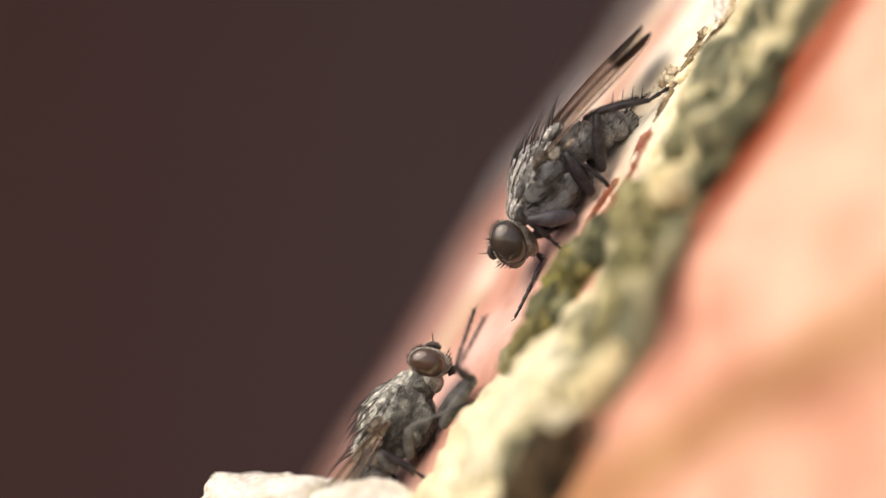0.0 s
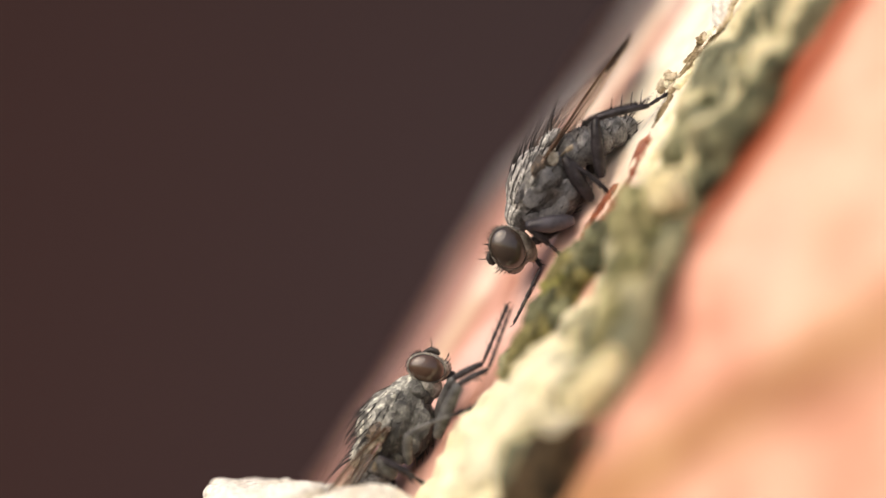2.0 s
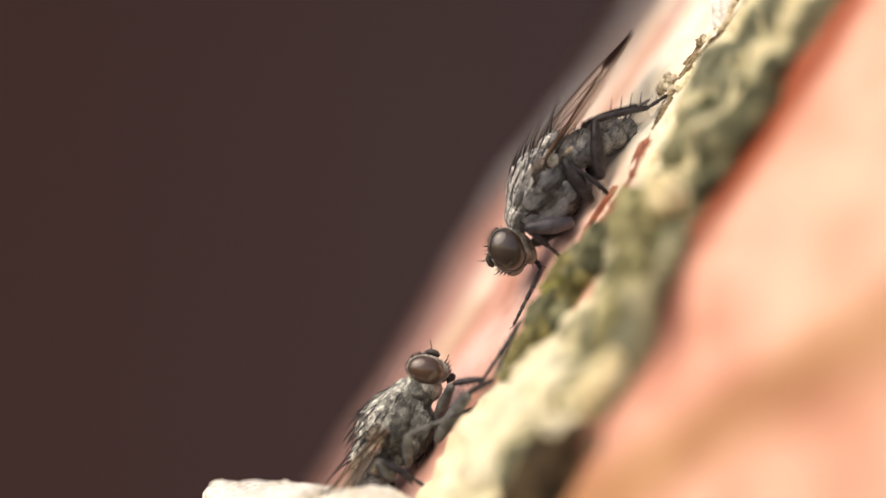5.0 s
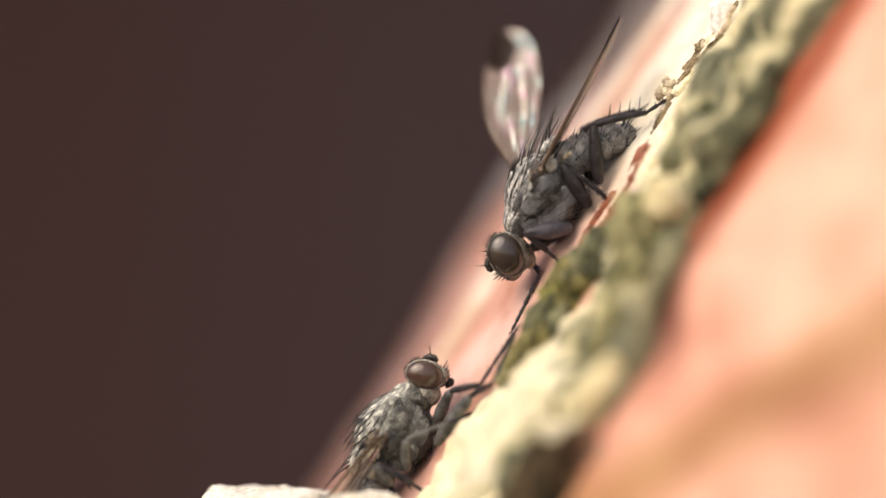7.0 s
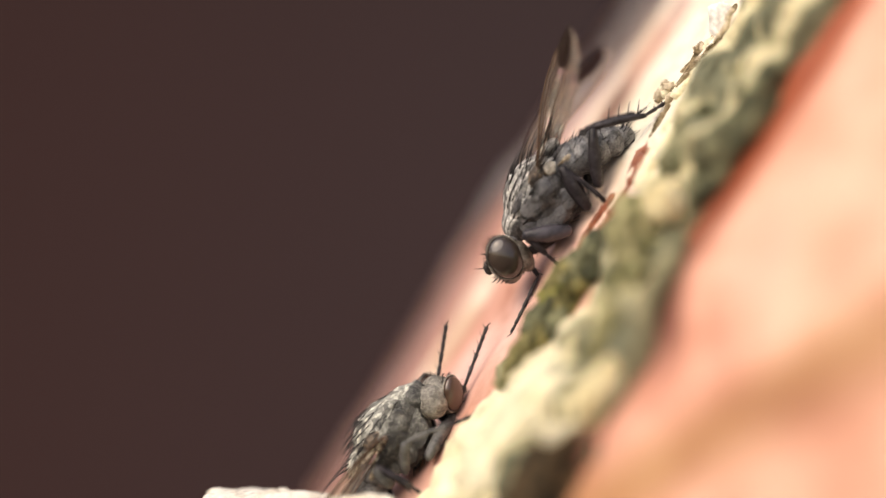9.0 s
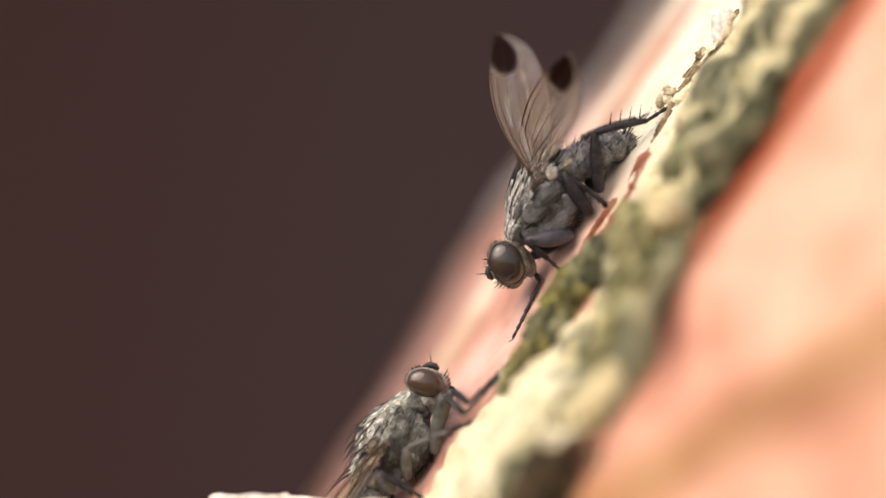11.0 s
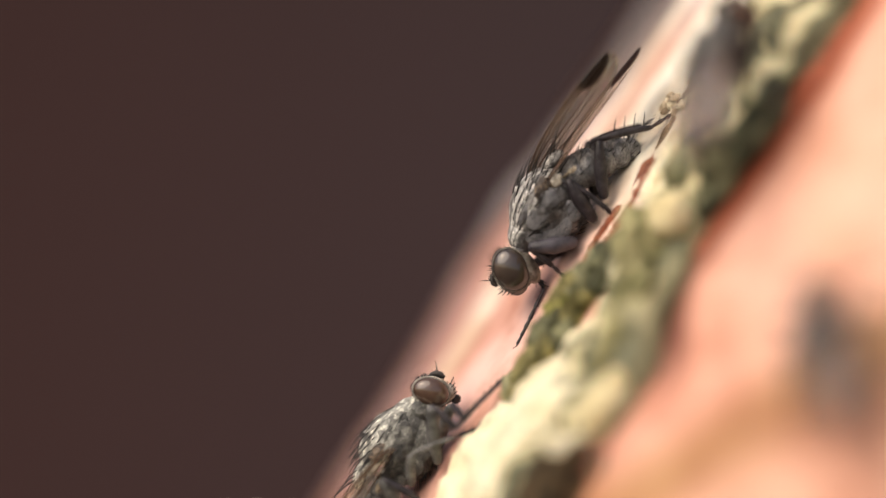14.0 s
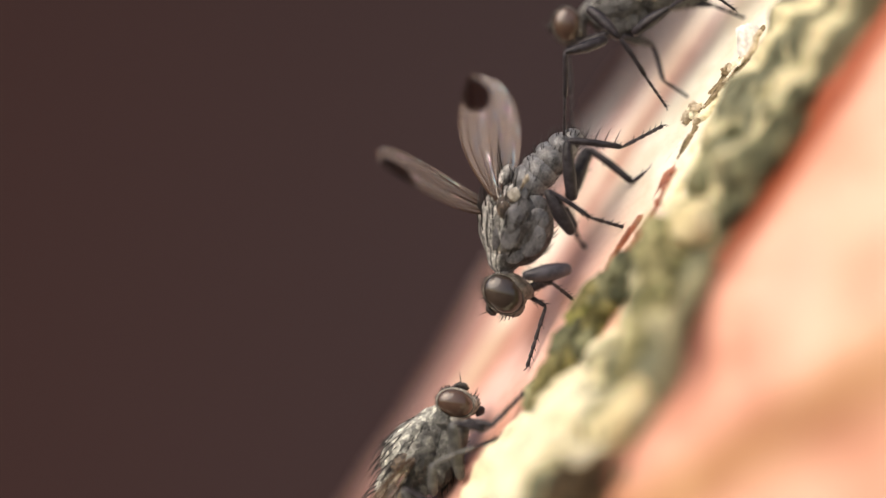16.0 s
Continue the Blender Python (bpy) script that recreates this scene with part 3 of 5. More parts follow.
lump("bark_crumb", 1190, 126, 4, (12, 9, 8), TAN, "tan crumb stuck to the bark", 27.0, 0.3)
up_the_branch(lump("bark_crumb", 1236, 82, 12, (7, 7, 30), STRAND, "thin tan bark splinter", 29.0, 0.5))


# a thick lichen border along the outer edge of the crust
for x, y, w, size, mat, tone, seed in ((1082, 386, 140, (22, 28, 34), LICHEN, "blackish green", 61.0), (1054, 418, 126, (26, 30, 38), LICHEN, "blackish green", 62.0),
                                       (1022, 446, 114, (26, 28, 30), GREY_BARK, "bluish grey-green", 63.0), (1000, 474, 108, (28, 30, 36), OLIVE, "brownish olive", 64.0),
                                       (970, 502, 96, (22, 26, 28), MOSS, "yellowish green", 65.0), (960, 538, 108, (25, 28, 38), LICHEN, "dark green", 66.0),
                                       (937, 576, 112, (22, 26, 36), OLIVE, "brownish olive", 67.0), (984, 490, 100, (18, 24, 26), MOSS, "yellowish green", 68.0),
                                       (914, 612, 112, (21, 26, 32), OLIVE, "brownish olive", 69.0), (894, 640, 104, (16, 22, 22), GREY_BARK, "bluish grey", 70.0)):
    up_the_branch(lump("lichen_lump", x + 15, y + 2, w + 30, [1.2 * k for k in size], mat, tone + " lichen lump bordering the crust", seed, 0.5, on=crust))

# small broken bits along the outer edge of the crust
bits = random.Random(3)
for k in range(20):
    f = (k + bits.uniform(-0.3, 0.3)) / 19
    x, y = 1176 + 152 * f + bits.uniform(-9, 9), 150 - 170 * f + bits.uniform(-9, 9)
    r = bits.uniform(4, 11)
    tagged(up_the_branch(lump("bark_crumb", x, y, -6 + 32 * f + bits.uniform(-4, 4), (r, r * 0.9, r * bits.uniform(0.9, 2.2)),
                              (STRAND, TAN, CREAM)[k % 3], ("tan bark crumb on the crust's edge", "pale bark crumb on the crust's edge", "cream bark crumb on the crust's edge")[k % 3],
                              50.0 + k, 0.5, 20), bits.uniform(-30, 30)), group="bark crumbs on the crust")


def fibre(places, thick, label):
    """A thin dry strand over the bark."""
    bm = bmesh.new()
    pts = [P(*p) / S for p in places]
    tube(bm, pts, [thick * float(k) for k in np.interp(range(len(pts)), [0, len(pts) / 2, len(pts) - 1], [0.5, 1.0, 0.4])], 7)
    return tagged(part("bark_strand", bm, STRAND), label, "bark strand")


def ledge(places, thick, mat, label, seed):
    """The broken lip of a bark layer: a ridge of uneven thickness."""
    bm = bmesh.new()
    pts, rad = [], []
    for k, (p, q) in enumerate(zip(places, places[1:])):
        for f in steps(0, 0.9, 9):
            c = P(*[i + (j - i) * f for i, j in zip(p, q)]) / S
            n = Vector((k + f, seed, 0))
            pts.append(c + 5 * Vector((noise.noise(n * 2.1), 0.4 * noise.noise(n * 3), noise.noise(n * 2.7 + Vector((5, 0, 0))))))
            rad.append(thick * (0.8 + 0.9 * abs(noise.noise(n * 4.3)) + 0.5 * noise.noise(n * 1.3)))
    tube(bm, pts, rad, 9)
    return tagged(part("bark_ledge", bm, mat), label, "bark")


ledge([(1186, 152, 24), (1204, 134, 30), (1226, 104, 34), (1250, 76, 40), (1276, 46, 46), (1290, 22, 52), (1304, -14, 58)], 6, TAN, "jagged tan lip of a broken bark layer", 1.0)
ledge([(1200, 146, 36), (1222, 118, 42), (1250, 90, 48), (1282, 62, 54), (1304, 34, 60), (1322, -10, 66)], 7, CREAM, "jagged cream lip of a broken bark layer", 4.0)
# brown ridge that stands in for the shadow under the lip
ledge([(1196, 136, 34), (1214, 114, 38), (1238, 86, 44), (1264, 56, 50), (1288, 36, 58)], 3.4, STRAND, "thin brown ridge for the shadow gap along the broken bark layer", 7.0)
# the crust's edge shadow, added as a brown ridge
ledge([(1192, 158, 34), (1176, 186, 40), (1160, 220, 46), (1146, 252, 50)], 6, STRAND, "brown ridge for the edge shadow at the foot of the bark crust", 11.0)
# ridge added to join the red lumps of the shadowed gap
ledge([(1156, 240, 70), (1146, 262, 72), (1132, 290, 76), (1112, 322, 80), (1092, 350, 84), (1070, 378, 86), (1052, 404, 88)], 8, DARK_RED, "red-brown ridge added along the foot of the crust", 15.0)
fibre([(1318, -12, 30), (1312, 14, 26), (1302, 34, 22), (1298, 54, 18)], 4, "thin dark dry strand curled on the bark")
fibre([(1206, 122, 10), (1224, 98, 12), (1246, 72, 14), (1272, 44, 18)], 5, "thin tan dry strand along the bark edge")
fibre([(1340, -20, 30), (1322, 12, 28), (1310, 44, 26)], 3, "thin dark dry strand curled on the bark")

# Ground under the branch and the dark bank behind it
gm = bmesh.new()
bmesh.ops.create_grid(gm, x_segments=60, y_segments=60, size=600)
for v in gm.verts:
    v.co.z = -0.29 + 0.012 * noise.noise(v.co * 0.9)
ground = tagged(part("ground", gm, SOIL), "dark brown bare soil", "ground", kind="structure")
bk = bmesh.new()
bmesh.ops.create_grid(bk, x_segments=90, y_segments=40, size=1.0)
for v in bk.verts:
    x, z = v.co.x * 3.0, (v.co.y + 1) * 0.6
    v.co = Vector((x, 0.75 + 0.25 * z + 0.03 * noise.noise(Vector((x * 4, z * 4, 0))), -0.3 + z))
backdrop = tagged(part("backdrop", bk, BANK), "shaded dark brown earth bank", "bank", kind="structure")


# A fly in its own space: x ahead, y to its left, z up from its back; plan units.
WING_LEN = 314.0
LONG = {}
HINGE = {1: (-26, 54, 26), -1: (-12, -44, 48)}
HEAD_AT = Vector((127, 0, -13))


def wing_outline(x):
    """Front and hind edge of the wing at x of its length (0 to 1)."""
    front = 0.17 * math.sin(math.pi * min(1, x * 0.9 + 0.08)) * (1 - 0.1 * x)
    hind = -0.335 * (max(0.0, x - 0.02) ** 0.75) * max(0.0, 1 - x ** 3.2) ** 0.55 - 0.012
    if x > 0.93:
        front *= math.sqrt(max(0, (1 - x) / 0.07))
        hind *= math.sqrt(max(0, (1 - x) / 0.07)) * 0.3 + 0.7 * (1 if x < 1 else 0)
    return front, hind


def wing_parts(parent):
    """Membrane and veins; x to the tip, the hind edge on -y."""
    n, m = 36, 10
    bm = bmesh.new()
    lay = bm.loops.layers.uv.new("UVMap")
    rows = []
    for i in range(n + 1):
        x = i / n
        a, b = wing_outline(x)
        row = []
        for k in range(m + 1):
            q = k / m
            y = a + (b - a) * q
            z = 0.010 * math.sin(q * 15.0) * (1 - 0.7 * x) + 0.03 * (q - 0.4) ** 2 - 0.02 * x * x
            row.append((bm.verts.new(Vector((x, y, z)) * WING_LEN * S), x, q))
        rows.append(row)
    for r0, r1 in zip(rows, rows[1:]):
        for k in range(m):
            quad = (r0[k], r1[k], r1[k + 1], r0[k + 1])
            f = bm.faces.new([q[0] for q in quad])
            for loop, q in zip(f.loops, quad):
                loop[lay].uv = (q[1], q[2])
    wing = part("wing", bm, WING, parent, "clear smoky wing with a dark tip spot")
    for qs in ((0.02, 0.02), (0.16, 0.10), (0.34, 0.30), (0.45, 0.52), (0.55, 0.74), (0.75, 0.97)):
        vm = bmesh.new()
        pts = []
        last = 0.985 if qs[1] < 0.6 else 0.74
        for i in range(15):
            x = 0.02 + (last - 0.02) * i / 14
            a, b = wing_outline(x)
            q = qs[0] + (qs[1] - qs[0]) * x / last
            pts.append(Vector((x, a + (b - a) * q, 0.010 * math.sin(q * 15.0) * (1 - 0.7 * x) + 0.03 * (q - 0.4) ** 2 - 0.02 * x * x)) * WING_LEN)
        tube(vm, pts, [1.1 - 0.7 * i / 14 for i in range(15)] if qs[0] > 0.1 else [2.5 - 1.5 * i / 14 for i in range(15)], 5)
        part("vein", vm, VEIN, wing)
    return wing


def hair_coat(parent, centre, radii, turn, count, length, lean, rng, top=-0.2, thick=1.5, jitter=0.3, name="bristles", shape=None):
    """Bristles rooted on an ellipsoid, leaning backwards."""
    bm = bmesh.new()
    r = Euler((0, radians(turn), 0)).to_matrix()
    made = 0
    while made < count:
        n = Vector((rng.uniform(-1, 1), rng.uniform(-1, 1), rng.uniform(-1, 1)))
        if not 0.2 < n.length < 1 or n.normalized().z < top:
            continue
        n.normalize()
        base = Vector(centre) + r @ Vector((n.x * radii[0], n.y * radii[1], n.z * radii[2])) * 0.98
        base = shape(base) if shape else base
        out = r @ Vector((n.x / radii[0], n.y / radii[1], n.z / radii[2])).normalized()
        way = (out + Vector((-lean, 0, 0)) + Vector([rng.uniform(-jitter, jitter) for _ in range(3)])).normalized()
        bristle(bm, base, way, length * rng.uniform(0.55, 1.15), Vector((-0.28, 0, -0.05)), thick)
        made += 1
    return part(name, bm, BRISTLE, parent, "stiff black bristles", kind="stuff")


def head_parts(fly, rng, eye_size=(30, 17, 38), eye_at=(1, 25, 0), at=HEAD_AT, skin=HEAD, look_of="pale grey dusted head", nape=(4, 18, 0.92), eye=EYE, fringe=1.0):
    """The head about its own centre; returns it, to be turned on the neck."""
    ex, ey, ez = eye_size
    bm = bmesh.new()
    blob(bm, (eye_at[0] - 3, 0, eye_at[2]), (ex + 1, 33, ez + 1), -8, 0.04, 28, 1.0)
    blob(bm, (eye_at[0] - ex + nape[0], 0, eye_at[2] - 11), (nape[1], 31, ez * nape[2]), 0, 0.05, 22, 7.0)
    blob(bm, (eye_at[0] + ex - 13, 0, eye_at[2] - 8), (16, 21, ez * 0.72), 0, 0.05, 22, 3.0)
    blob(bm, (eye_at[0] - 5, 0, eye_at[2] - ez * 0.62), (ex * 0.95, 28, ez * 0.48), 0, 0.05, 22, 5.0)
    blob(bm, (eye_at[0] + 7, 0, eye_at[2] - ez * 0.88), (18, 20, 13), 0, 0.05, 20, 9.0)
    head = part("head", bm, skin, fly, look_of)
    tilt = Euler((0, radians(-8), 0)).to_matrix()
    for sgn in (1, -1):
        c = Vector((eye_at[0], eye_at[1] * sgn, eye_at[2]))
        em = bmesh.new()
        blob(em, c, eye_size, -8, 0, 40)
        part("eye", em, eye, head, "large smooth dark brown compound eye")
        rm = bmesh.new()
        loop = [c + tilt @ Vector(((ex + 1.5) * math.cos(a), -2 * sgn, (ez + 1.5) * math.sin(a))) for a in steps(0, 2 * math.pi, 40)]
        tube(rm, loop, [1.7 + 0.8 * noise.noise(p * 0.3) for p in loop], 7)
        part("eye_rim", rm, skin, head, "thin dusted rim round the eye")
        am = bmesh.new()
        fx, fz = eye_at[0] + ex, eye_at[2]
        tube(am, [(fx - 4, 6 * sgn, fz + 10), (fx + 3, 7 * sgn, fz + 11), (fx + 8, 8 * sgn, fz + 6), (fx + 9, 8 * sgn, fz - 3), (fx + 7, 8 * sgn, fz - 10)], [3, 4.2, 4.8, 5.2, 2.5], 10)
        bristle(am, (fx + 8, 9 * sgn, fz + 4), (1, 0.25 * sgn, 0.45), 20, (0, 0, 0.15), 0.9)
        part("antenna", am, ANTENNA, head, "short dark antenna with a bristle")
    pm = bmesh.new()
    tube(pm, [(8, 0, -32), (11, 0, -37), (14, 0, -42), (15, 0, -45)], [10, 9, 7, 4], 14)
    part("proboscis", pm, LEG, head, "dark folded mouthparts")
    hb = bmesh.new()
    for i in range(80):
        a = rng.uniform(-1.25, 1.9)
        sy = rng.uniform(-22, 22)
        base = Vector((eye_at[0] + (ex + 1) * math.cos(a), sy, eye_at[2] + (ez + 1) * math.sin(a)))
        bristle(hb, base, base.normalized() + Vector((0.3, 0, 0.25)), rng.uniform(4, 11) * fringe, (0.2, 0, 0.1), 0.75)
    for i in range(26):
        a = rng.uniform(1.7, 4.4)
        sy = rng.choice((1, -1)) * rng.uniform(12, 24)
        base = Vector((eye_at[0] + (ex + 2) * math.cos(a), sy, eye_at[2] + (ez + 2) * math.sin(a)))
        bristle(hb, base, base.normalized() + Vector((0.2, 0, 0.1)), rng.uniform(3, 8), (0.1, 0, 0), 0.7)
    for sgn in (1, -1):                      # vibrissae at the mouth's edge
        for k in range(4):
            bristle(hb, (eye_at[0] + ex + 1 - 4 * k, 13 * sgn, eye_at[2] - 22 - 4 * k), (1, 0.2 * sgn, -0.25 - 0.15 * k), 15 - 2 * k, (0, 0, 0.2), 0.9)
    part("bristles", hb, BRISTLE, head, "stiff black bristles", kind="stuff")
    head.location = at * S
    return head


def segment(name, fly, length, r0, r1, rng, hairs=10, mid=None, spines=0, skin=LEG):
    """One leg joint along its own x axis, with hairs."""
    bm, hb = bmesh.new(), bmesh.new()
    mid = mid or (r0 + r1) / 2
    k = [0, 0.06, 0.25, 0.5, 0.75, 0.95, 1.0]
    rr = [r0 * 0.5, r0 * 0.9, (r0 + mid) / 2, mid, (mid + r1) / 2, r1, r1 * 0.6]
    tube(bm, [(length * x, 0, 0.02 * length * math.sin(math.pi * x)) for x in k], rr, 10)
    for i in range(hairs):
        x, a = rng.uniform(0.1, 0.98), rng.uniform(0, 6.283)
        out = Vector((0, math.cos(a), math.sin(a)))
        bristle(hb, Vector((length * x, 0, 0)) + out * mid * 0.8, out + Vector((0.9, 0, 0)), rng.uniform(6, 11), (0.3, 0, 0), 0.9)
    for i in range(spines):
        bristle(hb, (length * (0.3 + 0.55 * i / max(1, spines - 1)), 0, mid * 0.7), (0.25, 0.1, 1), 27, (0.1, 0, 0), 1.4)
    ob = part(name, bm, skin, fly)
    part("bristles", hb, BRISTLE, ob, "short black hairs", kind="stuff")
    LONG[ob.name] = length
    return ob


def tarsus(fly, length, rng):
    """Five small joints and two claws."""
    bm, hb = bmesh.new(), bmesh.new()
    x, pts, rad = 0, [], []
    for f in (0.36, 0.2, 0.16, 0.13, 0.15):
        l = f * length
        pts += [(x, 0, 0), (x + l * 0.2, 0, 0), (x + l * 0.85, 0, 0)]
        rad += [2.3, 3.0, 3.9]
        bristle(hb, (x + l * 0.8, 0, 3), (0.7, 0.3, 0.8), 8, (0.2, 0, 0), 0.8)
        x += l
    tube(bm, pts + [(x, 0, 0)], rad + [2.0], 8)
    ob = part("tarsus", bm, LEG, fly)
    LONG[ob.name] = length
    part("bristles", hb, BRISTLE, ob, "short black hairs", kind="stuff")
    for sgn in (1, -1):
        cm = bmesh.new()
        bristle(cm, (x - 1, 2 * sgn, 0), (1, 0.6 * sgn, 0.2), 11, (0, 0, -0.6), 1.3)
        part("claw", cm, BRISTLE, ob)
    return ob


def bristle_rows(fly, rng, hairs=1.0):
    """Long bristles in rows along the back, growing longer towards the wings."""
    bm = bmesh.new()
    r = Euler((0, radians(4), 0)).to_matrix()
    for sgn in (1, -1):
        for a in (8, 24, 40, 57, 74):
            for x in steps(-0.86, 0.9, 7):
                x += rng.uniform(-0.06, 0.06)
                k, w = math.sqrt(1 - x * x), radians(a + rng.uniform(-4, 4))
                out = Vector((0.3 * x, math.sin(w) * sgn, math.cos(w)))
                base = tapered(Vector((6, 0, 6)) + r @ Vector((80 * x, 56 * k * out.y, 60 * k * out.z)) * 0.98)
                long = rng.uniform(0.75, 1.15) * (34 + 34 * (0.5 - 0.5 * x)) * (1 if a < 60 else 0.75)
                bristle(bm, base, out * 0.62 + Vector((-1.0, 0, 0)), long * hairs, Vector((-0.25, 0, 0)) - 0.22 * out, 1.3)
    part("bristles", bm, BRISTLE, fly, "stiff black bristles in rows", kind="stuff")


def tapered(p):
    """The thorax narrows towards the neck."""
    k = 1 - 0.26 * min(1, max(0, p.x / 85)) ** 1.3
    return Vector((p.x, p.y * k, p.z * k))


def fly_body(label, rng, abdomen_turn=31.0, group="flies on the branch", skin=THORAX, plate=PLATE, belly=None, hairs=1.0):
    """Thorax, head, abdomen and wings about the middle of the thorax."""
    fly = tagged(new("fly"), label, "fly", group)
    bm = bmesh.new()
    blob(bm, (6, 0, 6), (80, 56, 60), 4, 0.045, 48, 1.0)
    blob(bm, (8, 0, -22), (66, 48, 50), 8, 0.05, 44, 4.0)
    blob(bm, (62, 0, 4), (34, 40, 40), 0, 0.04, 24, 2.0)
    for v in bm.verts:
        v.co = tapered(v.co / S) * S
    part("thorax", bm, skin, fly, "grey dusted thorax with dark stripes")
    for sgn in (1, -1):
        for k, (x, z, rx, rz) in enumerate(((56, -16, 15, 20), (28, 2, 21, 17), (24, -40, 27, 21), (-10, 3, 16, 17), (-16, -38, 17, 18), (-42, -26, 13, 18), (-48, 4, 14, 13), (34, 27, 20, 8))):
            y = max(56 * math.sqrt(max(0.0, 1 - ((x - 6) / 80) ** 2 - ((z - 6) / 60) ** 2)), 48 * math.sqrt(max(0.0, 1 - ((x - 8) / 66) ** 2 - ((z + 22) / 50) ** 2)))
            bm = bmesh.new()
            blob(bm, (x, (y - 1.2) * sgn, z), (rx * 1.12, 3.6, rz * 1.1), (10, -15, 5, 20, -10, 12, -8, 4)[k], 0.04, 24, k + 2.0)
            for v in bm.verts:
                v.co = tapered(v.co / S) * S
            part("side_plate", bm, plate, fly)
    bm = bmesh.new()
    blob(bm, (-72, 0, 38), (26, 30, 14), -12, 0.03, 24)
    scut = part("scutellum", bm, skin, fly)
    bm = bmesh.new()
    for sgn in (1, -1):
        for x, l in ((-82, 74), (-70, 60), (-58, 42)):
            bristle(bm, (x, 17 * sgn, 44), (-1, 0.25 * sgn, 0.75), l, (-0.1, 0, -0.25), 1.4)
    part("bristles", bm, BRISTLE, scut, "long black bristles", kind="stuff")
    nk = bmesh.new()
    tube(nk, [(78, 0, -2), (96, 0, -5), (108, 0, -7)], [20, 15, 11], 12)
    part("neck", nk, skin, fly)
    bristle_rows(fly, rng, hairs)
    hair_coat(fly, (6, 0, 6), (80, 59, 60), 4, 120, 26, 1.5, rng, -0.35, 1.1, 0.2, shape=tapered)
    hair_coat(fly, (8, 0, -22), (68, 52, 52), 8, 130, 18, 1.2, rng, -1.0, 0.9, shape=tapered)
    for sgn in (1, -1):
        bm = bmesh.new()
        blob(bm, (-18, 50 * sgn, 26), (22, 5, 13), 25, 0.2, 18)
        blob(bm, (-40, 47 * sgn, 14), (16, 4, 8), -20, 0.2, 14, 3)
        blob(bm, (-34, 49 * sgn, 22), (6, 4, 8), 10, 0.2, 12, 5)
        cm = bmesh.new()
        blob(cm, (-46, 49 * sgn, 15), (13, 4.5, 11), 15, 0.12, 18, 2)
        part("calypter", cm, CALYPTER, fly, "small pale flap under the wing base")
        part("wing_base", bm, SCLERITE, fly, "tan wing hinge plates")
        bm = bmesh.new()
        tube(bm, [(-58, 44 * sgn, 6), (-70, 56 * sgn, 4), (-76, 60 * sgn, 2)], [2.5, 2.5, 5], 8)
        blob(bm, (-79, 60 * sgn, 1), (7, 4.5, 4.5), 0, 0, 12)
        part("haltere", bm, HALTERE, fly, "small pale knobbed haltere")
    # abdomen: overlapping rings that droop behind the thorax
    t = radians(abdomen_turn)
    back, down = Vector((-math.cos(t), 0, -math.sin(t))), Vector((math.sin(t), 0, -math.cos(t)))
    start = Vector((-58, 0, 4))
    for i, (a, rz, ry, ln) in enumerate(((18, 35, 38, 38), (46, 35, 38, 31), (76, 33, 36, 29), (104, 29, 30, 26), (127, 20, 19, 20))):
        bm = bmesh.new()
        c = start + back * a - down * (0, 2, 4, 4, 3)[i]
        blob(bm, c, (ln, ry, rz), -abdomen_turn, 0.035, 28, i)
        ring = part("abdomen_ring", bm, belly or ABDOMEN, fly)
        hair_coat(ring, c, (ln, ry, rz), -abdomen_turn, 34, 15, 1.2, rng, -0.9, 1.0, 0.4)
    return fly


def frame_of(x, y, w, ax, az, near_left):
    """A fly's pose: thorax at (x, y, w); (ax, az) is ahead in the picture's plane, az up."""
    f = Vector((ax, 0, az)).normalized()
    left = Vector((0, -1, 0)) if near_left else Vector((0, 1, 0))
    d = f.cross(left)
    return Matrix.Translation(P(x, y, w)) @ Matrix((f, left, d)).transposed().to_4x4()


GLEAM = (SUN_DIR + Vector((0, -1, 0))).normalized()


def wing_pose(inv, hinge, tip, deep, chord):
    """In the fly's space: the wing from hinge (world) towards tip (plan place), turned by chord degrees from facing the lens."""
    flat = Vector((tip.x - hinge.x, 0, tip.z - hinge.z))
    l = flat.length / S
    full = WING_LEN
    flat.normalize()
    c = min(1.0, l / full)
    x = (flat * c + Vector((0, -deep, 0)) * math.sqrt(max(0.0, 1 - c * c))).normalized()
    perp = Vector((flat.z, 0, -flat.x))      # clockwise in the picture
    perp = (perp - perp.dot(x) * x).normalized()
    k = radians(chord)
    y = -(perp * math.cos(k) + x.cross(perp) * math.sin(k))
    if abs(chord) == 1:                      # tilted so that it gleams
        n = (GLEAM - GLEAM.dot(x) * x).normalized()
        y = x.cross(n)
        if y.dot(perp) > 0:
            y = -y
    m = Matrix((x, y, x.cross(y))).transposed().to_4x4()
    return inv @ (Matrix.Translation(hinge) @ m)


# The displaying fly, head down, and the cleaning fly, head up below it
rng = random.Random(5)
UP0 = frame_of(965, 318, 0, -0.58, -0.815, True)
upper = fly_body("slender grey fly, head down, flicking its spotted wings", rng)
upper_head = head_parts(upper, rng, skin=FACE, eye=DARK_EYE, look_of="dark grey dusted head")
upper_head.rotation_euler = (0, radians(-20), 0)
upper_wings = [wing_parts(upper), wing_parts(upper)]
upper.matrix_basis = UP0

LOW0 = frame_of(700, 745, -10, 0.42, 0.907, False)
LOW_HEAD = LOW0.inverted() @ P(750, 648, -10) / S
lower = fly_body("stout grey fly, head up, cleaning itself with its forelegs", rng, 10, skin=FLAKY, plate=FLAKY, hairs=0.62)
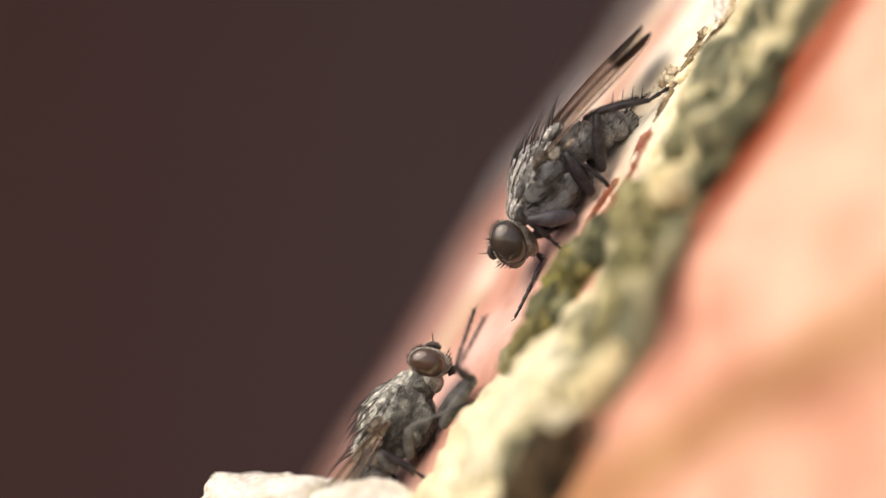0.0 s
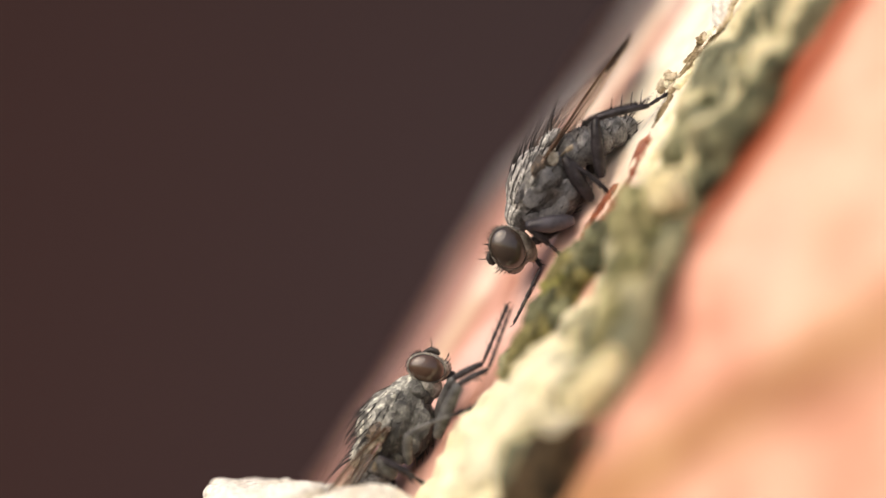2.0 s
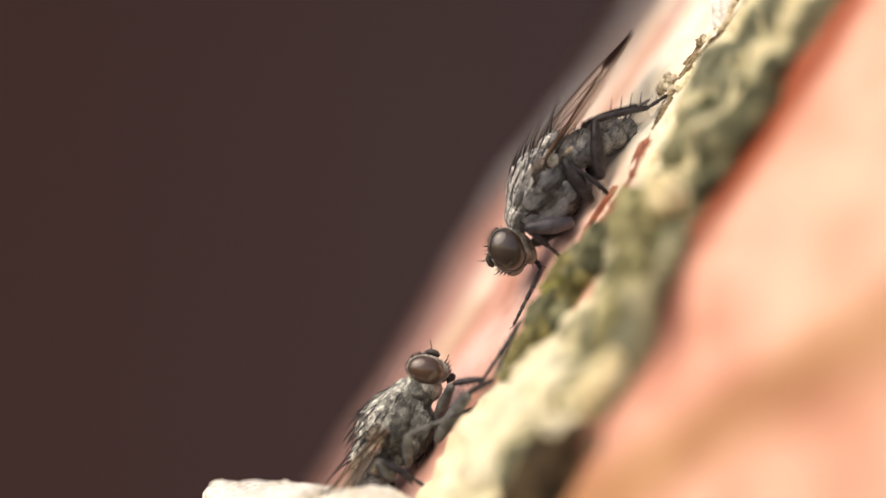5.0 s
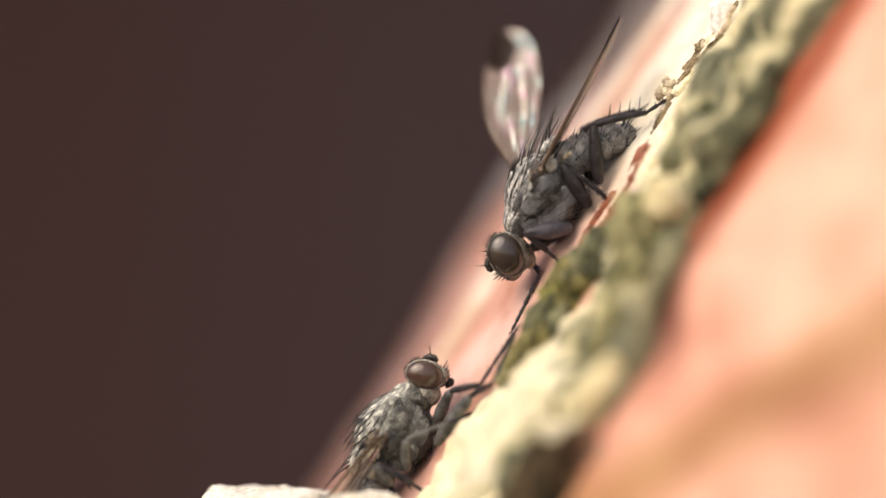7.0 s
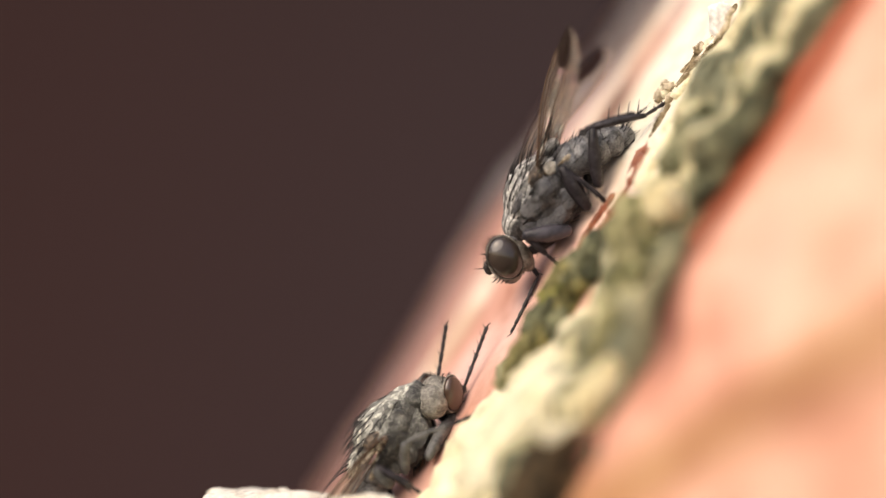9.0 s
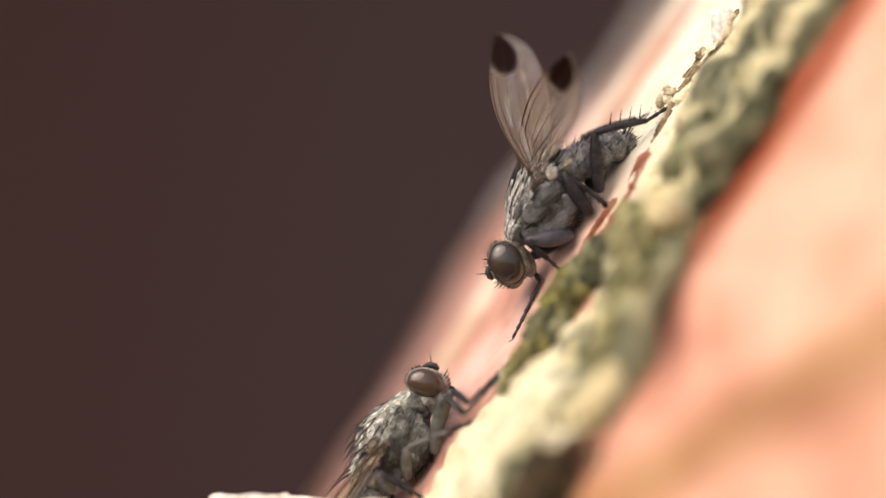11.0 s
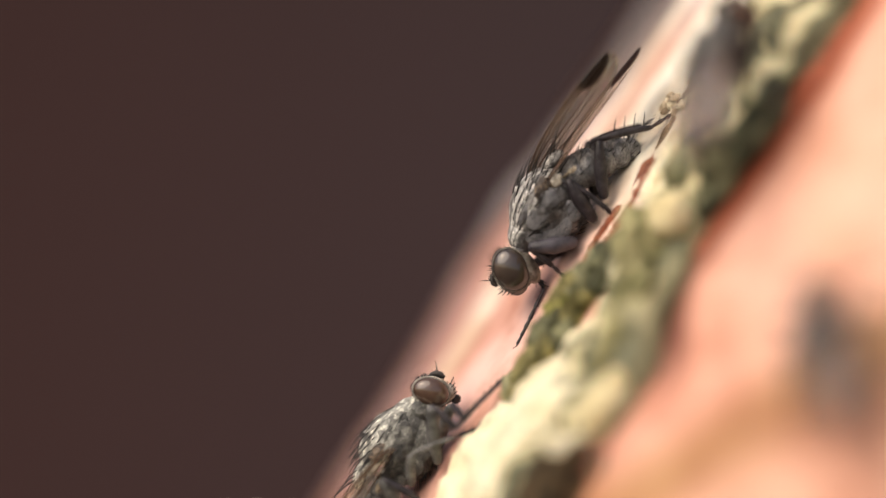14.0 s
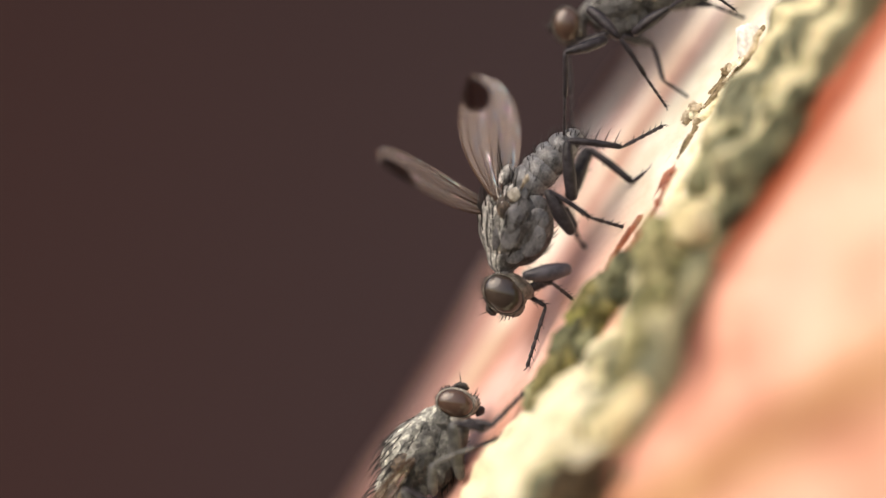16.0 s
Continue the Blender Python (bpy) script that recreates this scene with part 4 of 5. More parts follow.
lower_head = head_parts(lower, rng, (22, 14, 29), (6, 27, 3), LOW_HEAD, nape=(-4, 23, 0.98), fringe=0.6)
lower_head.scale = (1.1, 1.1, 1.1)
sh = bmesh.new()
blob(sh, (76, 0, -12), (28, 37, 33), 20, 0.06, 28, 3.0)
part("collar", sh, FLAKY, lower, "flaky dusted collar behind the head")
lower_wings = [wing_parts(lower), wing_parts(lower)]
lower.matrix_basis = LOW0


def leg(fly, home, places, sizes, rng, spines=0, lengths=None, skin=LEG, shin=LEG):
    """Femur, tibia and tarsus through four world places."""
    inv = home.inverted()
    made = []
    names = ("femur", "tibia", "tarsus")
    for i in range(len(places) - 1):
        a, b = places[i], places[i + 1]
        l = lengths[i] if lengths else (b - a).length / S
        if i == 2:
            ob = tarsus(fly, l, rng)
        else:
            r0, mid, r1 = sizes[i]
            ob = segment(names[i], fly, l, r0, r1, rng, 16 if i == 0 else 12, mid, spines if i == 1 else 0, skin if i == 0 else shin)
        ob.matrix_basis = inv @ aim(a, b)
        made.append(ob)
    return made


FEMUR, TIBIA = (11, 14, 7), (6, 6, 5)
upper_legs = {
    "front_near": leg(upper, UP0, [P(1018, 380, 40), P(932, 390, 52), P(975, 424, 40), P(1010, 455, 10)], ((12, 16, 9), TIBIA), rng, skin=LILAC_SHEEN),
    "front_far": leg(upper, UP0, [P(1000, 385, -40), P(930, 425, -20), P(960, 462, -5), P(912, 563, 12)], ((10, 12, 6), (4.6, 4.6, 4)), rng),
    "mid_near": leg(upper, UP0, [P(1050, 345, 40), P(1003, 272, 52), P(1065, 318, 50), P(1110, 360, 10)], ((10, 14, 8), (5, 5, 4)), rng, 0, (92, 92, 78)),
    "mid_far": leg(upper, UP0, [P(1045, 345, -40), P(1010, 290, -70), P(1080, 330, -80), P(1110, 360, -80)], ((10, 14, 8), (5, 5, 4)), rng),
    "hind_near": leg(upper, UP0, [P(1066, 305, 40), P(1056, 199, 48), P(1148, 178, 40), P(1192, 150, 12)], ((10, 12, 8), (6.5, 7, 5)), rng, 4, (106, 98, 84)),
    "hind_far": leg(upper, UP0, [P(1050, 300, -40), P(1040, 205, -50), P(1136, 174, -40), P(1190, 146, -12)], ((12, 14, 10), (7, 7, 6)), rng, 0, (100, 98, 84)),
}
lower_legs = {
    "front_near": leg(lower, LOW0, [P(762, 770, 42), P(800, 752, 50), P(850, 705, 40), P(890, 672, 10)], ((10, 12.5, 10), (6, 6, 5)), rng, 0, (112, 58, 112), PALE_LEG),
    "front_far": leg(lower, LOW0, [P(765, 745, -20), P(825, 718, -10), P(862, 690, -10), P(890, 668, -5)], ((9, 11, 8), (6, 6, 5)), rng, 0, (112, 58, 112), PALE_LEG),
    "mid_near": leg(lower, LOW0, [P(725, 812, 45), P(724, 757, 80), P(798, 727, 84), P(866, 700, 50)], ((8, 9, 7), (4.2, 4, 3.6)), rng, skin=PALE_LEG, shin=PALE_LEG),
    "mid_far": leg(lower, LOW0, [P(740, 800, -30), P(800, 790, -60), P(850, 770, -60), P(890, 750, -60)], ((11, 13, 8), (6, 6, 5)), rng),
    "hind_near": leg(lower, LOW0, [P(700, 835, 45), P(672, 800, 72), P(735, 835, 70), P(790, 870, 40)], ((11, 14, 9), (7, 7, 6)), rng, skin=PALE_LEG),
    "hind_far": leg(lower, LOW0, [P(690, 835, -40), P(690, 880, -70), P(760, 900, -70), P(810, 910, -70)], ((11, 14, 9), (7, 7, 6)), rng),
}


def settle(fly, home, wings, tips, chords, hinges):
    """Fold the wings of a fly that keeps them still."""
    inv = home.inverted()
    for wing, sgn, tip, ch in zip(wings, (1, -1), tips, chords):
        hinge = home @ (Vector(hinges[sgn]) * S)
        wing.matrix_basis = wing_pose(inv, hinge, tip, 0.2, ch)


settle(lower, LOW0, lower_wings, [P(575, 990, -20), P(524, 965, 82)], [70, 115], {1: HINGE[1], -1: (-4, -57, 4)})


def walker(label, seed):
    """A fly that stands on spread legs with folded wings, drawn about its own space."""
    r = random.Random(seed)
    fly = fly_body(label, r, 8, skin=DUSKY, plate=DUSKY, belly=DARK_ABDOMEN)
    head_parts(fly, r, skin=FACE, look_of="dark grey dusted head")
    legs = []
    eye4 = Matrix.Identity(4)
    for sgn in (1, -1):
        w = wing_parts(fly)
        back = Vector((-1, 0.10 * sgn, 0.02)).normalized()
        side = Vector((0.08, sgn, -1.3)).normalized()
        y = (side - side.dot(back) * back).normalized()
        w.matrix_basis = Matrix.Translation(Vector((-16, 36 * sgn, 42 + 4 * sgn)) * S) @ Matrix((back, y, back.cross(y))).transposed().to_4x4()
        for x0, xk, xe in ((45, 95, 165), (5, 5, 20), (-25, -75, -150)):
            legs.append(leg(fly, eye4, [Vector(p) * S for p in ((x0, 30 * sgn, -55), (xk, 95 * sgn, -10), ((xk + xe) / 2, 135 * sgn, -75), (xe, 165 * sgn, -112))],
                (FEMUR, TIBIA), r, 0, (105, 105, 85)))
    return fly, legs


walker_a, walker_a_legs = walker("grey fly scurrying up the bark crust", 11)
walker_b, _ = walker("grey fly wandering over the bare wood", 12)
walker_a.scale = (0.78, 0.78, 0.78)
walker_b.scale = (0.72, 0.72, 0.72)


# Near wing tip and far wing tip of the displaying fly, and how far each is turned edge-on (1: it gleams); places as the drifting camera has them.
WINGS = [
    (0.0, 1148, 52, 1143, 46, 75, 75), (0.9, 1147, 48, 1140, 44, 75, 75), (1.0, 832, 76, 1016, 80, 22, 30), (1.1, 1030, 45, 886, 34, 40, 1),
    (1.2, 1123, 48, 846, 122, 85, 15), (1.3, 937, 2, 1018, 30, 30, 45), (1.4, 1100, 40, 1020, 30, 75, 60), (1.5, 944, 10, 856, 42, 48, 1),
    (1.6, 1111, 48, 1108, 50, 80, 80), (1.7, 1125, 58, 1118, 60, 80, 80), (2.9, 1125, 58, 1118, 60, 80, 80),
    (3.0, 1103, 60, 1046, 60, 75, 60), (3.1, 965, 40, 1026, 48, 40, 45), (3.2, 1100, 48, 1095, 50, 80, 80), (3.3, 1099, 48, 877, 70, 85, 1),
    (3.4, 940, 26, 862, 68, 30, 1), (3.5, 1132, 47, 1066, 58, 80, 55), (3.6, 1123, 42, 1115, 45, 80, 80), (3.7, 1087, 48, 957, 69, 80, 30),
    (3.8, 1127, 50, 1120, 52, 80, 80), (3.9, 1115, 60, 1034, 90, 80, 55), (4.0, 944, -2, 1052, 28, 30, 50), (4.1, 1090, 48, 1080, 50, 70, 75),
    (4.2, 1099, 56, 1088, 58, 80, 80), (4.5, 1130, 58, 1122, 60, 80, 80), (4.8, 945, 20, 1020, 45, 30, 45), (4.95, 1125, 55, 1110, 58, 80, 80),
    (5.3, 1125, 58, 1118, 60, 80, 80), (5.5, 1095, 50, 880, 75, 80, 20), (5.65, 1125, 58, 1118, 60, 80, 80), (6.3, 1135, 60, 1128, 62, 80, 80),
    (6.5, 1139, 62, 1130, 64, 78, 80), (6.6, 1099, 60, 910, 56, 80, 1), (6.7, 1062, 60, 1040, 62, 65, 60), (6.8, 1119, 52, 1110, 55, 80, 80),
    (6.9, 986, 20, 1058, 48, 40, 60), (7.0, 1102, 34, 880, 42, 84, 1), (7.1, 1119, 60, 1110, 62, 80, 80), (7.2, 1075, 58, 1060, 64, 60, 65),
    (7.3, 986, 69, 1079, 60, 40, 70), (7.4, 1099, 69, 1090, 70, 80, 80), (7.5, 1030, -2, 950, 14, 56, 1), (7.6, 1111, 73, 1100, 75, 75, 75),
    (7.7, 990, 26, 842, 38, 55, 1), (7.8, 925, 22, 1018, 40, 35, 40), (7.9, 1115, 69, 994, 109, 80, 45), (8.0, 1092, 40, 814, 62, 72, 1),
    (8.1, 1079, 69, 1070, 72, 75, 75), (8.2, 897, 20, 1026, 60, 30, 40), (8.3, 1115, 60, 974, 80, 80, 40), (8.4, 1091, 48, 822, 66, 75, 1),
    (8.5, 1112, 70, 1100, 74, 70, 75), (8.6, 966, 40, 1026, 48, 45, 50), (8.7, 881, 20, 953, 60, 25, 35), (8.8, 1111, 81, 1100, 84, 80, 80),
    (8.9, 1046, 40, 832, 54, 60, 1), (9.0, 1014, 40, 1068, 75, 60, 60), (9.1, 865, 28, 974, 40, 25, 35), (9.2, 1111, 60, 875, 96, 80, 18),
    (9.4, 900, 40, 1020, 60, 30, 40), (9.55, 1110, 70, 1100, 74, 80, 80), (9.8, 1080, 60, 840, 80, 70, 22), (10.0, 1110, 75, 1100, 78, 80, 80),
    (10.2, 890, 40, 1010, 80, 30, 40), (10.4, 1112, 80, 1000, 110, 80, 45), (10.6, 1070, 60, 810, 100, 70, 22), (10.8, 1110, 85, 1100, 90, 80, 80),
    (11.0, 880, 50, 1000, 100, 30, 40), (11.15, 1110, 80, 1000, 130, 80, 40), (11.3, 816, 56, 935, 118, 30, 35), (11.4, 1115, 73, 863, 180, 80, 20),
    (11.5, 1076, 50, 764, 117, 48, 1), (11.6, 1100, 150, 1085, 150, 75, 75), (11.7, 897, 62, 1018, 118, 28, 35), (11.8, 872, 30, 822, 112, 28, 40),
    (11.9, 1115, 107, 892, 180, 80, 20), (12.0, 1036, 28, 784, 130, 60, 1), (12.1, 1071, 66, 1050, 80, 55, 65), (12.2, 1026, 107, 1030, 112, 55, 55),
    (12.3, 853, 58, 988, 120, 28, 35), (12.4, 1143, 108, 970, 220, 84, 40), (12.5, 1150, 90, 862, 192, 80, 3), (12.6, 1066, 65, 782, 138, 50, 1),
    (12.7, 1052, 60, 1030, 90, 50, 60), (12.8, 1050, 137, 1045, 142, 60, 60), (12.9, 877, 75, 1000, 119, 28, 35), (13.0, 850, 46, 787, 140, 24, 55),
    (13.1, 1147, 117, 904, 208, 84, 25), (13.2, 1122, 85, 808, 184, 75, 22), (13.3, 985, 62, 786, 102, 45, 1), (13.4, 1099, 157, 1088, 155, 75, 75),
    (13.5, 958, 108, 1068, 112, 35, 50), (13.6, 836, 87, 992, 160, 26, 35), (13.7, 1147, 141, 978, 240, 80, 45), (13.8, 1128, 100, 1118, 102, 80, 80),
    (13.9, 1134, 88, 1115, 92, 78, 72), (14.0, 1130, 80, 1072, 98, 80, 60), (14.1, 1117, 90, 1075, 100, 78, 70), (14.2, 1112, 92, 1085, 96, 78, 75),
    (14.3, 1134, 98, 1120, 98, 80, 80), (14.5, 1142, 94, 1130, 94, 78, 80), (14.7, 1142, 108, 1134, 110, 80, 80), (14.8, 722, 414, 1139, 100, 80, 80),
    (14.9, 735, 196, 985, 150, 25, 40), (15.0, 985, 268, 996, 62, 50, 70), (15.1, 733, 395, 1139, 106, 80, 80), (15.2, 976, 424, 1127, 126, 40, 80),
    (15.3, 979, 100, 827, 393, 40, 70), (15.4, 842, 468, 1139, 136, 60, 80), (15.5, 872, 368, 1130, 104, 84, 85), (15.6, 857, 521, 1121, 92, 50, 80),
    (15.7, 828, 118, 721, 182, 30, 1), (15.8, 1047, 90, 606, 515, 50, 70), (15.9, 740, 210, 630, 288, 35, 40), (16.0, 832, 124, 680, 292, 20, 62)]
# Where the displaying fly stands: seconds, thorax, and the way it faces
UPPER_PATH = [(0.0, 965, 318, -0.58, -0.815), (15.0, 965, 318, -0.58, -0.815), (15.4, 965, 318, -0.57, -0.82), (15.5, 962, 318, -0.53, -0.85),
              (15.6, 940, 298, -0.42, -0.91), (15.7, 930, 294, -0.38, -0.925), (15.8, 874, 318, -0.28, -0.96), (15.9, 871, 325, -0.26, -0.966), (16.0, 870, 329, -0.26, -0.966)]
# Its legs at the end of the shot
UPPER_LEGS_END = {
    "front_near": [(968, 410, 40), (905, 420, 50), (950, 440, 40), (968, 462, 10)],
    "front_far": [(950, 410, -40), (886, 452, -20), (918, 474, -5), (886, 600, 14)],
    "mid_near": [(972, 350, 40), (926, 272, 52), (1010, 325, 50), (1085, 344, 10)],
    "mid_far": [(975, 340, -40), (950, 300, -70), (1000, 390, -80), (1030, 420, -80)],
    "hind_near": [(972, 290, 40), (962, 185, 48), (1070, 197, 40), (1165, 140, 12)],
    "hind_far": [(965, 290, -40), (985, 240, -50), (1060, 245, -40), (1130, 220, -12)],
}
# Forelegs of the cleaning fly: near knee, ankle and tip, then far knee, ankle and tip
FORELEGS = {
    "cross": ((840, 670), (808, 658), (858, 562), (830, 672), (806, 655), (840, 548)),
    "reach": ((842, 671), (885, 635), (928, 547), (828, 660), (882, 640), (922, 555)),
    "rub": ((814, 670), (882, 630), (905, 538), (804, 660), (862, 655), (900, 530)),
    "slide": ((818, 681), (884, 634), (918, 554), (806, 657), (871, 649), (921, 559)),
    "stroke": ((803, 668), (855, 655), (925, 565), (803, 653), (853, 647), (921, 567)),
    "upright": ((793, 640), (796, 580), (800, 511), (783, 632), (790, 605), (797, 575)),
    "pair": ((790, 625), (791, 575), (799, 506), (794, 612), (799, 580), (805, 548)),
    "fork": ((818, 653), (835, 600), (858, 536), (776, 640), (783, 590), (793, 534)),
    "wide": ((815, 635), (828, 585), (856, 510), (750, 622), (748, 585), (748, 540)),
    "lift": ((807, 646), (808, 590), (819, 524), (774, 631), (783, 585), (792, 536)),
    "press": ((837, 680), (877, 638), (920, 558), (802, 671), (843, 668), (915, 566)),
    "rest_high": ((818, 668), (874, 638), (926, 540), (806, 666), (848, 661), (921, 553)),
    "rest": ((782, 672), (820, 697), (878, 647), (806, 664), (850, 677), (905, 609)),
    "fork_low": ((824, 671), (845, 620), (869, 551), (782, 641), (789, 595), (797, 548)),
    "stand": ((788, 663), (825, 697), (903, 613), (803, 655), (858, 658), (908, 603)),
    "stand_low": ((760, 671), (811, 706), (881, 629), (796, 669), (836, 674), (891, 619)),
    "lean": ((760, 684), (809, 716), (898, 618), (784, 681), (829, 686), (906, 609)),
}
# Its head: pitch, roll, place and, where it turns away, by how much
HEADS = {"up": (0, 0, 757, 649), "settled": (0, 0, 764, 657), "tilt": (45, -98, 780, 667), "tilt_back": (28, -98, 766, 670), "bow": (52, 14, 782, 667, 52),
         "turned": (14, 74, 768, 660), "tilt_low": (52, -98, 781, 671), "bow_low": (50, 14, 781, 673, 52), "ahead": (0, 0, 764, 656)}
CLEAN = [
    (0.0, "cross", "up"), (0.1, "rub", "up"), (0.3, "reach", "up"), (0.4, "rub", "up"), (0.5, "reach", "up"), (0.8, "slide", "up"), (0.9, "fork", "tilt"),
    (1.0, "upright", "tilt"), (1.1, "fork", "tilt"), (1.3, "upright", "tilt_back"), (1.5, "pair", "tilt_back"), (1.6, "fork", "tilt_back"), (1.8, "fork", "tilt"),
    (1.9, "cross", "up"), (2.0, "rub", "up"), (2.1, "slide", "up"), (2.3, "rub", "up"), (2.5, "slide", "up"), (2.8, "rub", "up"), (3.0, "stroke", "up"),
    (3.2, "press", "up"), (3.4, "press", "up"), (3.5, "fork", "bow"), (3.6, "fork", "bow"), (3.7, "upright", "bow"), (3.9, "fork", "bow"), (4.0, "wide", "turned"),
    (4.2, "wide", "turned"), (4.6, "slide", "up"), (5.3, "press", "up"), (6.1, "slide", "up"), (6.3, "wide", "tilt_low"), (6.4, "lift", "tilt_low"),
    (6.5, "lift", "tilt_low"), (6.6, "upright", "tilt_low"), (6.7, "rub", "up"), (6.8, "press", "up"), (6.9, "rub", "up"), (7.0, "press", "up"), (7.2, "rub", "up"),
    (7.5, "rest_high", "up"), (7.7, "rest", "up"), (8.7, "rest", "up"), (8.8, "upright", "bow_low"), (8.9, "upright", "bow_low"), (9.0, "fork_low", "bow_low"),
    (9.1, "wide", "bow_low"), (9.2, "fork_low", "bow_low"), (9.6, "rest", "up"), (11.3, "stand", "up"), (11.5, "stand", "up"), (11.8, "stand_low", "up"), (13.4, "stand_low", "up"), (14.7, "stand_low", "settled"),
    (15.0, "stand_low", "settled"), (15.5, "lean", "ahead"), (16.0, "lean", "ahead")]
# Two more flies over the nearer bark: seconds, place, height off the wood, heading in the picture
WALK_A = [(0.0, 620, 1300, 30, 0.5, 0.86), (13.2, 640, 1250, 30, 0.5, 0.86), (13.4, 860, 1000, 60, 0.5, 0.86), (13.5, 980, 812, 60, 0.5, 0.86),
          (13.6, 1155, 560, 60, 0.5, 0.86), (13.7, 1300, 230, 60, 0.45, 0.9), (13.8, 1330, 125, 60, 0.2, 0.95), (13.9, 1325, 110, 60, 0.0, 1.0),
          (14.0, 1272, 100, 60, -0.40, 0.92), (14.1, 1284, -10, 60, -0.3, 0.95), (14.2, 1284, -75, 60, -0.2, 0.98), (14.4, 1320, -260, 60, 0.2, 0.97),
          (15.7, 1330, -280, 120, -0.9, 0.1), (15.9, 1270, -110, 160, -0.95, -0.2), (16.0, 1075, 10, 230, -0.95, -0.15)]
WALK_B = [(0.0, 1760, 1050, 20, -0.9, 0.3), (11.6, 1700, 1000, 20, -0.9, 0.3), (11.9, 1575, 890, 20, -0.9, 0.3), (12.05, 1570, 885, 20, -0.7, -0.5),
          (12.3, 1680, 1010, 20, 0.2, -0.9), (13.0, 1500, 1180, 20, -0.8, 0.5), (13.6, 1330, 1080, 20, -0.3, 0.9), (13.7, 1350, 985, 20, 0.1, 0.97), (13.8, 1370, 667, 20, 0.2, 0.95),
          (13.9, 1438, 590, 20, -0.2, 0.97), (14.0, 1450, 590, 20, -0.5, 0.86), (14.2, 1445, 615, 20, -0.5, 0.86), (14.3, 1519, 432, 20, 0.2, 0.97),
          (14.4, 1520, 415, 20, -0.2, 0.97), (14.5, 1575, 165, 20, -0.1, 1.0), (14.6, 1585, 90, 20, 0.1, 1.0), (14.7, 1650, -60, 20, 0.3, 0.95), (16.0, 1740, -300, 20, 0.3, 0.95)]

# Legs of the first of them as it drops beside the displaying fly
THIRD_LEGS = [[(1075, 70, 40), (1003, 92, 60), (1000, 180, 40), (998, 250, 30)], [(1040, 14, 40), (1095, 66, 60), (1150, 148, 40), (1218, 245, 20)],
              [(1120, 60, 40), (1170, 25, 60), (1230, -10, 40), (1290, 10, 20)], [(1075, 60, -40), (1020, 80, -60), (1010, 160, -60), (1012, 235, -60)],
              [(1100, 65, -40), (1120, 70, -60), (1170, 130, -60), (1230, 180, -60)], [(1120, 60, -40), (1170, 20, -60), (1240, 10, -60), (1300, 25, -60)]]


def on_branch(x, y, lift):
    """Where the sight line of a plan place meets the branch, raised by lift; with the surface's outward way."""
    eye = Vector((0, -D, 0))
    way = (P(x, y) - eye).normalized()
    axis = (V * (V0 + R) + Y * YC) * S
    rel = eye - axis
    w2, r2 = way - way.dot(U) * U, rel - rel.dot(U) * U
    a, b, c = w2.dot(w2), 2 * w2.dot(r2), r2.dot(r2) - ((R + lift) * S) ** 2
    k = max(0.0, b * b - 4 * a * c)
    p = eye + way * ((-b - math.sqrt(k)) / (2 * a))
    out = p - axis
    return p, (out - out.dot(U) * U).normalized()


def walker_rows(rows):
    made = []
    for t, x, y, lift, ax, az in rows:
        dx, dy = drift(t)
        p, out = on_branch(x - dx, y - dy, lift + 112)
        f = Vector((ax, 0, az))
        f = (f - f.dot(out) * out).normalized()
        made.append((t, Matrix.Translation(p) @ Matrix((f, out.cross(f), out)).transposed().to_4x4()))
    return made


def upper_home(t):
    ts = [r[0] for r in UPPER_PATH]
    x, y, ax, az = [np.interp(t, ts, [r[k] for r in UPPER_PATH]) for k in (1, 2, 3, 4)]
    return frame_of(x, y, 0, ax, az, True)


def chain(inv, joints, places, fixed=False, scale=1.0):
    """Poses of a leg's joints towards given places, each starting where the last one ends; fixed: each joint starts at its own place."""
    made, a = [], places[0]
    for i, ob in enumerate(joints):
        b = places[i + 1]
        way = (b - a).normalized() * LONG[ob.name] * S * scale
        if fixed:
            a = b - way if i == 0 else places[i]
            way = b - a
        m = inv @ aim(a, a + way)
        m.translation = m.translation / scale
        made.append(m)
        a = a + way
    return made


def bend(knee, ankle, tip, shin, foot):
    """Knee and ankle moved so that shin and foot join and reach the tip, bent towards the given ankle."""
    way = tip - knee
    d = min(max(way.length, abs(foot - shin) * 1.02), (shin + foot) * 0.999)
    way.normalize()
    knee = tip - way * d
    a = (d * d + shin * shin - foot * foot) / (2 * d)
    side = ankle - knee
    side = side - side.dot(way) * way
    h = math.sqrt(max(1e-12, shin * shin - a * a))
    k = min(1.0, side.length / h)
    side = side.normalized() if side.length > 2 * S else way.cross(Vector((0, 1, 0))).normalized()
    out = way.cross(side)
    out = -out if out.y > 0 else out
    return knee, knee + way * a + (side * k + out * math.sqrt(1 - k * k)) * h


def in_steps(rows):
    """Rows with more between them where a thing turns far."""
    made = [rows[0]]
    for (t0, m0), (t1, m1) in zip(rows, rows[1:]):
        q0, q1 = m0.to_quaternion(), m1.to_quaternion()
        if q0.dot(q1) < 0:
            q1.negate()
        n = 1 + int(math.degrees(q0.rotation_difference(q1).angle) / 70)
        for k in range(1, n):
            m = q0.slerp(q1, k / n).to_matrix().to_4x4()
            m.translation = m0.translation.lerp(m1.translation, k / n)
            made.append((t0 + (t1 - t0) * k / n, m))
        made.append((t1, m1))
    return made


